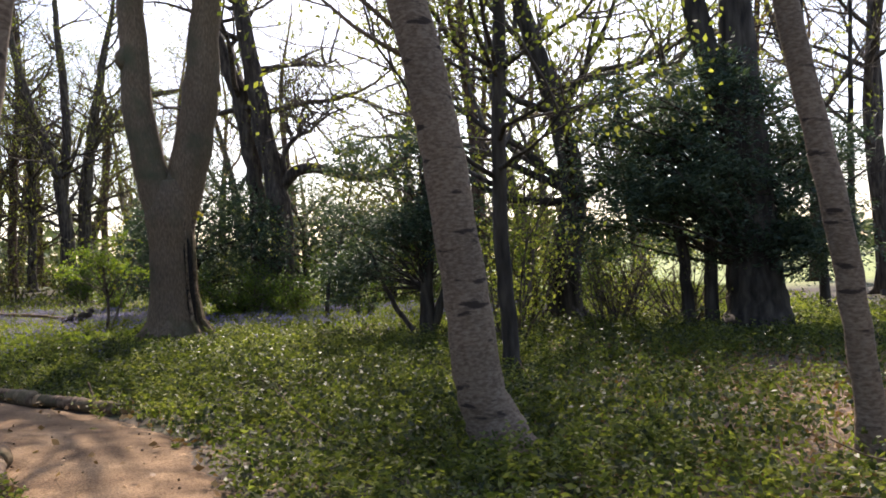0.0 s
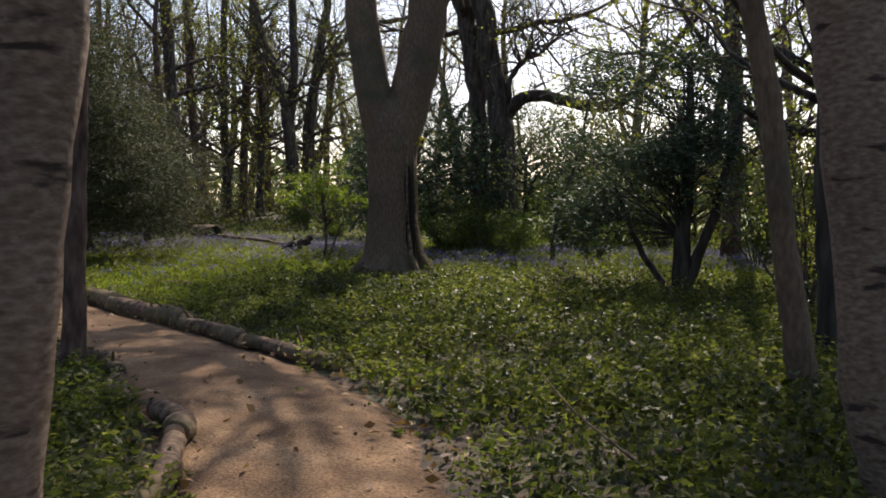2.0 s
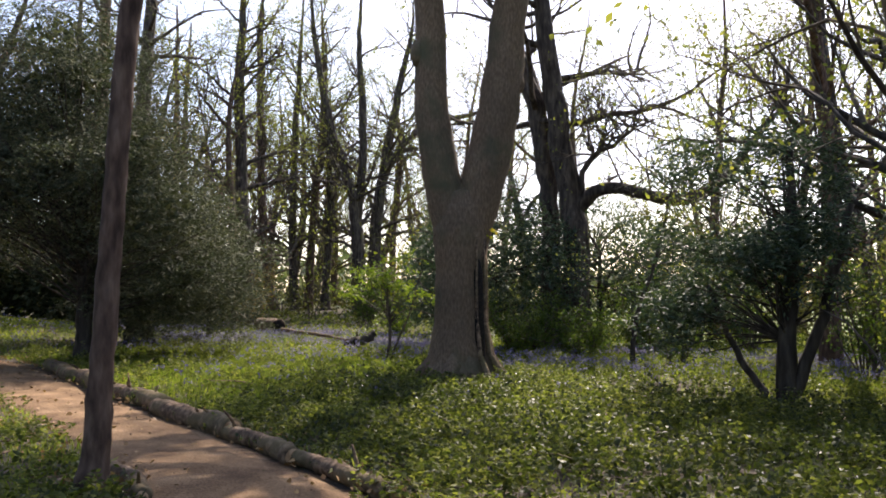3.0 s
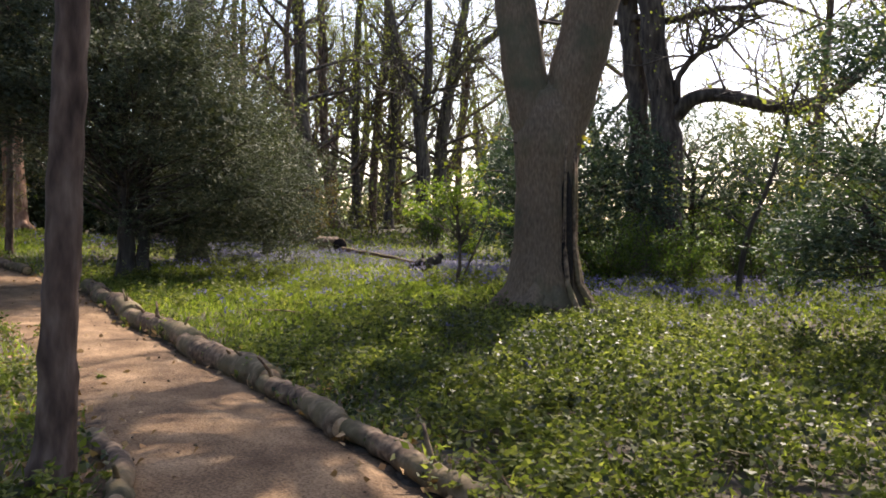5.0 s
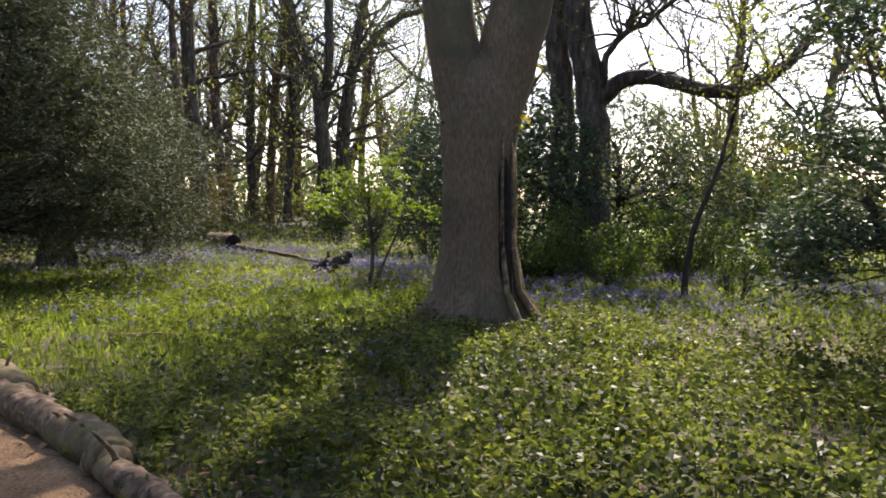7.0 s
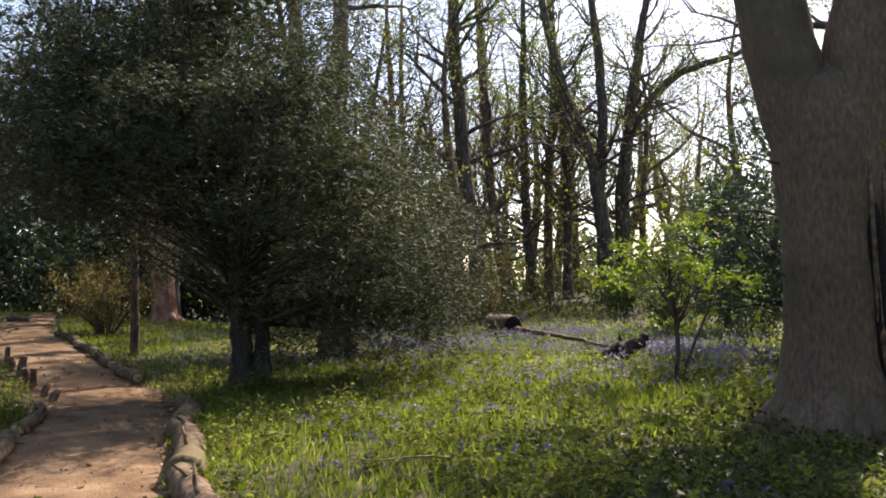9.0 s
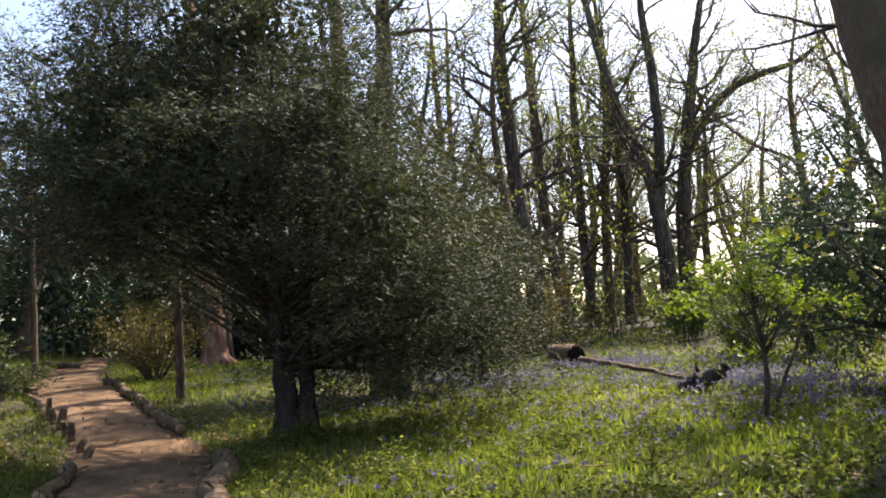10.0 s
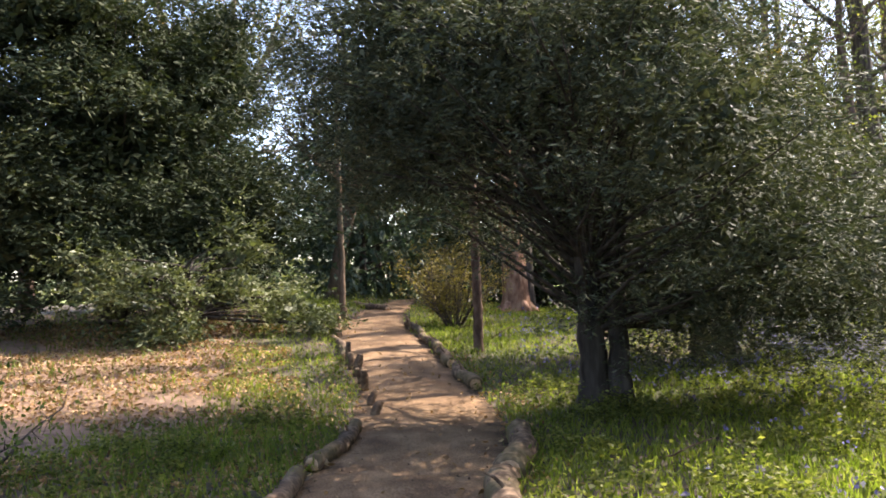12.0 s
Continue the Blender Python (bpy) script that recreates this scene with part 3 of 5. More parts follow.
def far_oak():
    wood, twigs, tips = Quads(), Quads(), []
    for rows, k in (([(0.35, 0, -0.1, 0.52), (0.32, 0, 1.5, 0.42), (0.3, 0, 3.2, 0.38), (0.2, 0, 4.4, 0.36), (-0.15, 0, 6.2, 0.34), (-0.45, 0, 8, 0.31), (-0.9, 0, 11, 0.24), (-1.0, 0, 15, 0.1)], 17),
                    ([(-0.55, 0.5, -0.1, 0.36), (-0.6, 0.5, 4.3, 0.27), (-0.75, 0.5, 5.6, 0.3), (-0.9, 0.4, 7, 0.3), (-2.2, 0.5, 11, 0.16), (-2.8, 0.5, 15, 0.06)], 14)):
        P, R = refine([r[:3] for r in rows], [r[3] for r in rows], 30, 0.03)
        tube(wood, P, R, 12, 0.03)
        stem_branches(wood, twigs, tips, P, R, 6.2, k, 4.0, 1.0, 0.35, 1, 0.01)
    # long arching low limb
    arch, R = refine([(0.3, 0, 4.2), (0.9, -0.1, 4.75), (1.6, -0.2, 4.8), (2.6, -0.3, 4.45), (3.6, -0.4, 4.3), (4.6, -0.5, 4.9), (5.4, -0.6, 6.2), (6.3, -0.7, 7.0)], [0.22, 0.2, 0.18, 0.17, 0.16, 0.13, 0.1, 0.05], 30, 0.03)
    tube(wood, arch, R, 9, 0.03)
    crook, R2 = refine([(0.4, -0.1, 4.6), (0.5, -0.1, 5.3), (0.9, -0.1, 5.9), (1.5, -0.2, 6.0), (1.9, -0.2, 6.5), (2.6, -0.2, 6.7)], [0.1, 0.09, 0.08, 0.07, 0.05, 0.03], 20, 0.03)
    tube(wood, crook, R2, 7, 0.03)
    for k in range(50):
        line, r = ((arch, R), (crook, R2))[k % 2]
        i = rng.integers(5, len(line) - 1)
        limbs(wood, twigs, tips, line[i], (rng.normal(0.2, 0.5), rng.normal(0, 0.5), rng.normal(0.5, 0.5)), 2.0, 0.04, 1, 0.9, 0.25, fine=0.01)
    flare(wood, 0.6, 6, 1.6, 0.4)
    finish_tree("oak_tree", (-6.0, 27.6, 0), wood, twigs, tips, M_ROUGH, M_SPRING, 1, 0.08, "old dark oak with a long arching lower limb and crooked twigs")


far_oak()


# bare woodland trees of several builds, copied through the wood
def wood_tree(kind):
    wood, twigs, tips = Quads(), Quads(), []
    h = (17, 15, 19, 14)[kind]
    r = (0.32, 0.26, 0.36, 0.2)[kind]
    P = wander((0, 0, -0.2), (rng.normal(0, 0.06), rng.normal(0, 0.06), 1), h, 16, 0.085, 0.1)
    P[1:-1] = (P[:-2] + 2 * P[1:-1] + P[2:]) / 4
    R = np.interp(np.linspace(0, 1, 17), (0, 0.05, 0.3, 0.6, 1), (r * 1.5, r * 1.08, r * 0.9, r * 0.55, r * 0.1))
    tube(wood, P, R, 10, 0.03)
    for i, side in ((4, 1), (6, -1)) if kind != 3 else ((7, 1),):
        a = rng.uniform(-0.5, 0.5) + (0 if side > 0 else math.pi)
        fork = wander(P[i], (math.cos(a) * 0.75, math.sin(a) * 0.75, 0.8), h * 0.5, 12, 0.15, 0.13)
        fr = np.linspace(R[i] * 0.62, 0.03, 13)
        tube(wood, fork, fr, 8)
        stem_branches(wood, twigs, tips, fork, fr, fork[0][2] + 0.6, 9, 3.2, 1.0, 0.5, 1, 0.013)
    stem_branches(wood, twigs, tips, P, R, (2.6, 3.0, 3.6, 1.8)[kind], (14, 12, 13, 18)[kind], (3.8, 3.4, 4.2, 2.6)[kind], 1.0, 0.4, 1, 0.013)
    flare(wood, r * 1.2, 5, 1.6, 0.3)
    return finish_tree("woodland_tree", (0, 0, 0), wood, twigs, tips, (M_ROUGH, M_BEECH, M_ROUGH, M_BROWN)[kind], (M_RUST, M_SPRING, M_RUST, M_SPRING)[kind], (2, 3, 2, 3)[kind], 0.12,
                       ("tall dark woodland tree with bare spreading branches", "forked grey woodland tree with sparse spring leaves",
                        "tall forked woodland tree with opening buds", "slender brown woodland tree with sparse new leaves")[kind], "trees of the wood")


KINDS = [wood_tree(k) for k in range(4)]
SPOTS = [  # kind, place, turn, size
    (0, bearing(EYE8, 31.1, 590, 42), 60, 0.8), (3, bearing(EYE8, 31.1, 640, 60), 10, 1.3), (3, bearing(EYE8, 31.1, 775, 54), 80, 1.2), (1, bearing(EYE8, 31.1, 905, 58), 100, 1.0), (3, bearing(EYE8, 31.1, 1010, 52), 30, 1.2),
    (0, bearing(EYE8, 31.1, 720, 64), 130, 1.0), (2, bearing(EYE8, 31.1, 815, 62), 250, 1.0),
    (1, bearing(EYE8, 31.1, 1090, 62), 100, 1.0), (0, bearing(EYE8, 31.1, 540, 66), 220, 1.1), (1, bearing(EYE8, 31.1, 330, 52), 310, 1.0),
    (2, bearing(EYE8, 31.1, 250, 58), 45, 1.0), (0, bearing(EYE8, 31.1, 150, 44), 15, 1.0), (3, bearing(EYE8, 31.1, 1180, 48), 160, 1.3),
    (3, bearing(EYE8, 31.1, 1240, 60), 60, 1.4), (1, bearing(EYE8, 31.1, 1420, 64), 200, 0.9), (3, (-2.0, 40), 70, 1.2), (0, (3.0, 33), 140, 0.8),
    (1, (7.0, 31), 20, 0.8), (3, (0.8, 24), 240, 1.1), (2, (12.5, 24), 75, 0.8), (3, (10.5, 29), 10, 1.1), (0, (15, 34), 190, 0.9),
    (1, (-33, 22), 15, 0.9), (2, (-37, 28), 150, 0.9), (0, (-41, 20), 260, 1.0), (3, (-34, 31), 30, 1.2), (1, (-46, 33), 110, 1.0),
    (3, (-38, 13), 30, 1.2), (2, (-48, 22), 210, 1.0), (0, (-30, 37), 40, 0.9), (3, (-23, 36), 190, 1.1),
    (3, (-30, 60), 300, 1.3), (1, (-22, 62), 30, 1.0), (0, (-14, 56), 200, 1.0), (3, (-9, 48), 170, 1.3), (0, bearing(EYE8, 31.1, 660, 68), 33, 1.1), (1, bearing(EYE8, 31.1, 760, 72), 133, 1.2), (2, bearing(EYE8, 31.1, 860, 70), 233, 1.1), (0, bearing(EYE8, 31.1, 985, 66), 333, 1.1), (1, bearing(EYE8, 31.1, 1075, 74), 83, 1.1),
    (3, (1.5, 43), 15, 1.2), (1, (-1.5, 53), 95, 0.9), (3, (5.5, 47), 175, 1.2), (1, (9, 41), 255, 0.8),
    # the last three are unseen, added behind the walker to dim the sky light
    (0, (-30.5, 28), 70, 1.0), (2, (-28, 33), 10, 0.9), (2, (4, -9), 40, 0.9), (0, (-9, -3), 160, 0.9), (1, (-17, 3), 220, 0.9)]
first = set()
for kind, (x, y), turn, size in SPOTS:
    m = pose(x, y, zat(x, y) - 0.02, 0, 0, turn)
    if kind not in first:
        first.add(kind)
        KINDS[kind].matrix_basis = m @ Matrix.Diagonal((size, size, size, 1))
    else:
        c = copy_thing(KINDS[kind], m)
        c.scale = (size, size, size)


# the nearer trunks at the far side of the glade, each by its own line: offset across, height, radius
EYE9, YAW9 = (-4.573, 9.176), 35.65
ACROSS = np.array([math.cos(radians(YAW9)), math.sin(radians(YAW9)), 0])


def glade_tree(x, d, lines, bark_mat, label, branches=24, z_from=3.0, length=3.4, leaf_mat=None):
    at = bearing(EYE9, YAW9, x, d)
    wood, twigs, tips = Quads(), Quads(), []
    for k, rows in enumerate(lines):
        P, R = refine([ACROSS * o + np.array([0, 0, z]) for o, z, _ in rows], [q for *_, q in rows], 5 * len(rows), 0.025)
        tube(wood, P, R, 11, 0.03)
        stem_branches(wood, twigs, tips, P, R, z_from if k == 0 else P[0][2] + 1.0, branches if k == 0 else branches // 2, length, 1.0, 0.35, 1, 0.011)
    flare(wood, lines[0][1][2], 6, 1.7, 0.35)
    finish_tree("woodland_tree", (*at, zat(*at)), wood, twigs, tips, bark_mat, leaf_mat or M_SPRING, 3, 0.12, label, "trees of the wood")


glade_tree(843, 34, [[(0, -0.2, 0.5), (0.08, 0.5, 0.36), (-0.1, 3.3, 0.32), (-0.35, 5.6, 0.3), (-0.55, 9.1, 0.28), (-0.65, 12.6, 0.24), (-0.5, 18, 0.08)]], M_ROUGH, "stout woodland tree with a swollen foot")
glade_tree(900, 44, [[(0, -0.2, 0.42), (-0.2, 1.0, 0.29), (-0.6, 3.4, 0.27), (-0.85, 6, 0.26), (-1.0, 10, 0.24), (-1.2, 16, 0.2), (-1.1, 20, 0.06)]], M_BROWN, "slim brown woodland tree leaning back above its foot")
glade_tree(945, 46, [[(0, -0.2, 0.4), (-0.15, 1.0, 0.29), (-0.35, 4.2, 0.27), (-0.4, 8, 0.25), (-0.3, 11, 0.22), (-0.15, 16, 0.15), (0, 20, 0.05)]], M_ROUGH, "straight dark woodland tree in a close group")
glade_tree(966, 46.5, [[(0, -0.2, 0.4), (0.1, 1.0, 0.28), (0.15, 3.6, 0.26), (0.4, 8, 0.25), (0.8, 11.3, 0.22), (0.75, 16, 0.15), (0.5, 20, 0.05)]], M_BROWN, "dark woodland tree bending in a close group")
glade_tree(1003, 45, [[(0, -0.2, 0.36), (0, 1.0, 0.26), (0.1, 4, 0.24), (0.2, 7, 0.22), (-0.1, 11, 0.17), (-0.3, 17, 0.05)]], M_ROUGH, "slim dark woodland tree in a close group")
glade_tree(1080, 42, [[(0, -0.2, 0.6), (-0.15, 1.0, 0.44), (-0.4, 4.6, 0.38), (-0.6, 6.3, 0.32), (-1.2, 8.6, 0.27), (-2.0, 10.4, 0.25), (-2.6, 13.2, 0.22), (-3.2, 16.5, 0.14), (-3.4, 20, 0.05)],
                      [(-0.4, 5.4, 0.26), (-0.1, 8.9, 0.25), (-0.2, 12.6, 0.23), (-0.5, 16, 0.16), (-0.4, 20, 0.05)]], M_ROUGH, "forked woodland tree with a crooked leaning limb", 26)
glade_tree(1100, 45, [[(0, -0.2, 0.55), (0.05, 1.5, 0.42), (0.15, 5.4, 0.38), (0.55, 8.5, 0.33), (1.1, 11.8, 0.28), (1.6, 14.6, 0.22), (2.2, 17.2, 0.14), (2.4, 20, 0.05)],
                      [(0.5, 8.2, 0.22), (1.8, 10.5, 0.22), (3.4, 11.9, 0.2), (4.9, 12.4, 0.18), (6.6, 12.8, 0.14), (8.2, 14, 0.06)]], M_ROUGH, "woodland tree with a heavy limb reaching far out", 26)
glade_tree(705, 40, [[(0, -0.2, 0.26), (0, 1.0, 0.19), (-0.1, 6, 0.17), (-0.15, 12, 0.14), (-0.3, 17, 0.05)]], M_BROWN, "slim woodland tree behind yew branches", 20)
glade_tree(735, 43, [[(0, -0.2, 0.24), (-0.05, 1.0, 0.17), (-0.4, 6, 0.16), (-0.5, 12, 0.13), (-0.3, 17, 0.05)]], M_ROUGH, "slim woodland tree behind yew branches", 20)


# ---- evergreens and shrubs ----
def boughs(name, at, lobes, count, size, leaf_mat, bark_mat, label, stems, category="tree", droop=0.25, inner=0.12, twig=60, narrow=0.32, ragged=0.28, group="", limb=0.045, tiers=0.0):
    """An evergreen: stems, boughs that reach into its lobes, and sprays of leaves on them.
    lobes: centre and radii; stems: rows of x, y, z, radius; tiers: the width of flat, layered boughs."""
    t = thing(name, (at[0], at[1], zat(*at)), label, category, group)
    wood, twigs, lv = Quads(), Quads(), Quads()
    for rows in stems:
        P, R = refine([r[:3] for r in rows], [r[3] for r in rows], 5 * len(rows), 0.01)
        tube(wood, P, R, 11, 0.04)
    trunk = np.array([r[:3] for r in stems[0]])
    vol = np.array([np.prod(l[3:6]) ** 0.7 for l in lobes])
    for lobe, share in zip(lobes, vol / vol.sum()):
        c, r = np.array(lobe[:3]), np.array(lobe[3:6])
        sprays = int(count * share / 9)
        d = unit(rng.standard_normal((sprays, 3)))
        # uneven outline: clumps swell and gaps sink by smooth waves over direction
        wave = sum(np.sin(d @ unit(rng.standard_normal(3)) * f + rng.uniform(0, 6)) for f in (4, 6, 9, 13)) / 4
        s = (rng.uniform(0.42, 1.0, sprays) ** 0.6) * (1 + ragged * wave)
        P = c + d * r * s[:, None]
        if tiers:
            ends = P[:max(3, sprays // 50)]
            pick = rng.integers(0, len(ends), sprays)
            near = ends[pick] + rng.normal(0, 1, P.shape) * np.array([tiers, tiers, tiers * 0.3])
            out = np.linalg.norm((near - ends[pick])[:, :2], axis=1)
            near[:, 2] -= 0.35 * out ** 2
            P = np.where(rng.uniform(0, 1, (sprays, 1)) < 0.82, near, P)
        P[:, 2] = np.maximum(P[:, 2], 0.12)
        way = unit(d * np.array([1, 1, 0.5]) + rng.normal(0, 0.45, d.shape) + np.array([0, 0, -droop]))
        k = 9
        off = np.linspace(-0.5, 1, k)[None, :, None] * way[:, None] * size * 2.2
        pos = (P[:, None] + off + rng.normal(0, size * 0.25, (sprays, k, 3))).reshape(-1, 3)
        along = way[:, None] + rng.normal(0, 0.38, (sprays, k, 3))
        if tiers:
            # feathered: leaflets stand off both sides of each spray
            flat = unit(np.cross(way, np.array([0.0, 0.0, 1.0])))
            along = way[:, None] * 0.8 + flat[:, None] * np.where(np.arange(k) % 2, 0.8, -0.8)[None, :, None] + rng.normal(0, 0.2, (sprays, k, 3))
        along = along.reshape(-1, 3)
        leaves(lv, pos, along, size, size * narrow)
        m = int(sprays * inner)
        di = unit(rng.standard_normal((m, 3)))
        pi = c + di * r * rng.uniform(0.1, 0.6, (m, 1))
        pi[:, 2] = np.maximum(pi[:, 2], 0.3)
        leaves(lv, pi, rng.normal(0, 1, pi.shape), size * 2.0, size * 1.0)
        for _ in range(int(twig * share)):
            e = P[rng.integers(sprays)]
            z = np.clip(e[2] * rng.uniform(0.4, 0.9), trunk[0][2] + min(1.1, 0.4 * trunk[-1][2]), trunk[-1][2])
            b = np.array([np.interp(z, trunk[:, 2], trunk[:, 0]), np.interp(z, trunk[:, 2], trunk[:, 1]), z])
            mid = (b + e) / 2 + rng.normal(0, 0.12, 3) + np.array([0, 0, 0.1])
            line, rr = refine([b, mid, e], [limb, limb * 0.55, limb * 0.18], 8, 0.02)
            tube(twigs, line, rr, 5)
    part("trunk", wood, bark_mat, t)
    if twigs.n:
        tagged(part("twig_tangle", twigs, bark_mat, t), kind="stuff")
    part("foliage", lv, leaf_mat, t)
    return t


# the yew over the path; u runs across it
boughs("yew_tree", (-15.1, 18.5), [(-0.9, -0.7, 4.3, 3.3, 3.0, 2.3), (0.9, 1.4, 2.6, 2.2, 2.4, 1.7), (-0.6, -0.4, 6.6, 2.4, 2.4, 2.4), (1.3, 2.3, 1.35, 1.6, 2.0, 1.0), (0.2, 0.9, 1.3, 1.2, 1.3, 0.7), (-2.2, -1.6, 3.9, 2.0, 1.6, 1.2), (1.2, -0.5, 4.6, 1.5, 1.4, 1.3), (2.2, -0.6, 3.3, 1.5, 1.4, 1.1), (1.8, 0.6, 2.0, 1.5, 1.4, 0.6), (-2.7, -1.6, 4.5, 1.5, 1.5, 1.4), (-2.5, -1.7, 5.6, 1.9, 1.8, 1.9)],
       198000, 0.09, M_YEW, M_DARK, "broad dark green yew with twin trunks overhanging the path",
       [[(-0.2, -0.2, -0.1, 0.24), (-0.16, -0.16, 0.5, 0.18), (-0.2, -0.18, 2, 0.16), (-0.5, -0.3, 6, 0.08)], [(0.06, 0.06, -0.1, 0.2), (0.05, 0.05, 0.6, 0.13), (0.05, 0.05, 2, 0.12), (0.4, 0.3, 5, 0.06)]], twig=170, narrow=0.24, inner=0.5, tiers=0.4, limb=0.035)
boughs("yew_tree", (-17.8, 23.3), [(-0.4, 0, 3.3, 2.2, 2.2, 1.9), (0.6, 0.5, 2.2, 2.0, 1.8, 1.2), (-1.6, 0, 5.0, 1.6, 1.6, 1.8)], 40000, 0.12, M_YEW, M_DARK,
       "dark yew with a thick trunk standing behind another", [[(0, 0, -0.1, 0.5), (0, 0, 0.5, 0.4), (0, 0, 2, 0.34), (0, 0, 7, 0.1)]], twig=60, inner=0.35, tiers=0.4)
boughs("yew_tree", (-16.9, 25.5), [(-0.2, 0.1, 3.0, 1.2, 1.2, 1.6)], 9000, 0.12, M_YEW, M_DARK, "small thin-stemmed yew among bluebells",
       [[(0, 0, -0.1, 0.14), (0, 0, 0.7, 0.11), (-0.1, 0, 3.5, 0.05)]], twig=30)
boughs("evergreen_tree", (-29.5, 14.6), [(0, 0, 4.5, 3.6, 4.2, 4.2), (1.0, -4.5, 4.5, 3.4, 3.6, 4.5), (0.5, -1.5, 8, 3, 4.0, 3), (0, 2.6, 6.8, 2.4, 2.2, 2.6), (1.0, 2.8, 2.6, 2.4, 2.0, 2.2), (1.4, -1.5, 2.2, 2.2, 3.4, 1.9)], 120000, 0.17, M_EVER, M_DARK,
       "tall dense dark evergreen beyond the clearing", [[(0, 0, -0.1, 0.4), (0, 0, 4, 0.3), (0, 0, 9, 0.1)], [(1, -4.5, -0.6, 0.35), (1, -4.5, 4, 0.25), (1, -4.5, 8, 0.1)]], twig=50, inner=1.5, tiers=0.5)
boughs("laurel_bush", (-25.4, 15.5), [(0, -0.4, 0.8, 1.2, 1.3, 1.0), (-0.6, 1.3, 1.7, 1.0, 0.9, 1.3), (0.2, 2.5, 0.7, 0.9, 0.9, 0.8), (-0.2, -1.9, 1.3, 0.8, 0.8, 1.2)], 13000, 0.14, M_LAUREL, M_DARK,
       "glossy grey-green laurel bush at the clearing's edge", [[(0, 0, -0.1, 0.06), (0, 0, 1.6, 0.03)]], "bush", twig=50, narrow=0.36, ragged=0.5, tiers=0.3)
boughs("evergreen_tree", (-0.6, 16.4), [(-0.55, 0, 3.1, 1.3, 1.3, 1.35), (-1.15, 0.1, 2.0, 0.9, 0.9, 0.9), (0.2, 0, 2.6, 1.0, 1.0, 1.1), (-1.5, 0, 1.45, 0.75, 0.75, 0.6)], 20000, 0.1, M_HOLLY, M_DARK,
       "rounded blue-green evergreen on several crooked dark stems", [[(0, 0, -0.1, 0.17), (0, 0, 0.8, 0.14), (0.1, 0, 2, 0.11), (0.1, 0, 4, 0.04)], [(-0.15, 0, 0, 0.06), (-0.7, 0.1, 0.8, 0.05), (-1.1, 0.1, 1.8, 0.04)],
        [(0.1, 0, 0.2, 0.1), (0.5, 0, 1.3, 0.08), (0.9, 0, 3, 0.05)]], twig=80, inner=0.0, tiers=0.26, limb=0.022)
boughs("evergreen_tree", (5.4, 14.9), [(-1.2, 0, 3.6, 1.8, 1.6, 1.7), (-0.2, 0, 3.0, 1.7, 1.4, 1.8), (0.7, 0.1, 1.9, 1.1, 1.0, 0.9), (-2.0, 0.2, 2.7, 1.2, 1.2, 1.2), (1.0, 0.1, 3.0, 0.9, 0.9, 0.9)], 60000, 0.105, M_HOLLY, M_DARK,
       "dark evergreen tree with a thick trunk and two rising limbs", [[(0, 0, -0.1, 0.75), (0, 0, 0.4, 0.55), (0, 0, 1.5, 0.45), (-0.1, 0, 3.5, 0.4), (-0.15, 0, 5, 0.33), (-0.2, 0, 10, 0.15)],
        [(-0.1, 0, 3.2, 0.25), (-0.6, 0, 4.6, 0.24), (-1.0, 0, 6.5, 0.2), (-1.6, 0, 10, 0.1)], [(-1.2, 0.1, -0.1, 0.12), (-1.25, 0.1, 1.5, 0.1), (-1.6, 0.1, 3.2, 0.05)], [(-0.8, 0.1, -0.1, 0.14), (-0.75, 0.1, 2.5, 0.1)]], twig=150, inner=0.05, tiers=0.28)
boughs("holly_tree", (-8.2, 26.0), [(0, 0, 2.9, 1.9, 1.5, 2.4), (1.6, 0.3, 2.3, 1.5, 1.2, 1.9), (-1.2, 0.2, 2.0, 1.2, 1.0, 1.7)], 24000, 0.12, M_HOLLY, M_DARK, "dense dark holly standing behind bluebells",
       [[(0, 0, -0.1, 0.13), (0, 0, 3.5, 0.05)]], twig=40)
boughs("holly_tree", bearing(EYE8, 31.1, 1140, 25), [(0, 0, 2.3, 1.5, 1.4, 2.2)], 12000, 0.13, M_HOLLY, M_DARK, "dense dark holly in the shade of taller trees", [[(0, 0, -0.1, 0.13), (0, 0, 3, 0.05)]], twig=25)
boughs("holly_tree", (-5.2, 29), [(0, 0, 2.6, 1.8, 1.4, 2.3), (1.7, 0, 2.0, 1.4, 1.2, 1.7), (-1.5, 0, 3.0, 1.2, 1.1, 1.9)], 17000, 0.13, M_HOLLY, M_DARK, "dense dark holly standing behind bluebells", [[(0, 0, -0.1, 0.13), (0, 0, 3, 0.05)]], twig=30)

for x, y, rad, h in ((-2.4, 33.5, 2.3, 2.4), (0.4, 36.5, 2.4, 2.2), (-4.4, 36, 2.2, 2.8), (3.6, 30, 1.8, 1.7)):
    boughs("thicket", (x, y), [(0, 0, h, rad, rad * 0.8, h), (rad * 0.8, 0, h * 0.7, rad * 0.7, rad * 0.6, h * 0.7)], 5200, 0.15, M_SCRUB, M_DARK, "olive-brown leafy thicket at the meadow's edge",
           [[(0, 0, -0.1, 0.1), (0, 0, h, 0.05)]], "bush", 0.1, 0.05, 26, 0.55, 0.45)


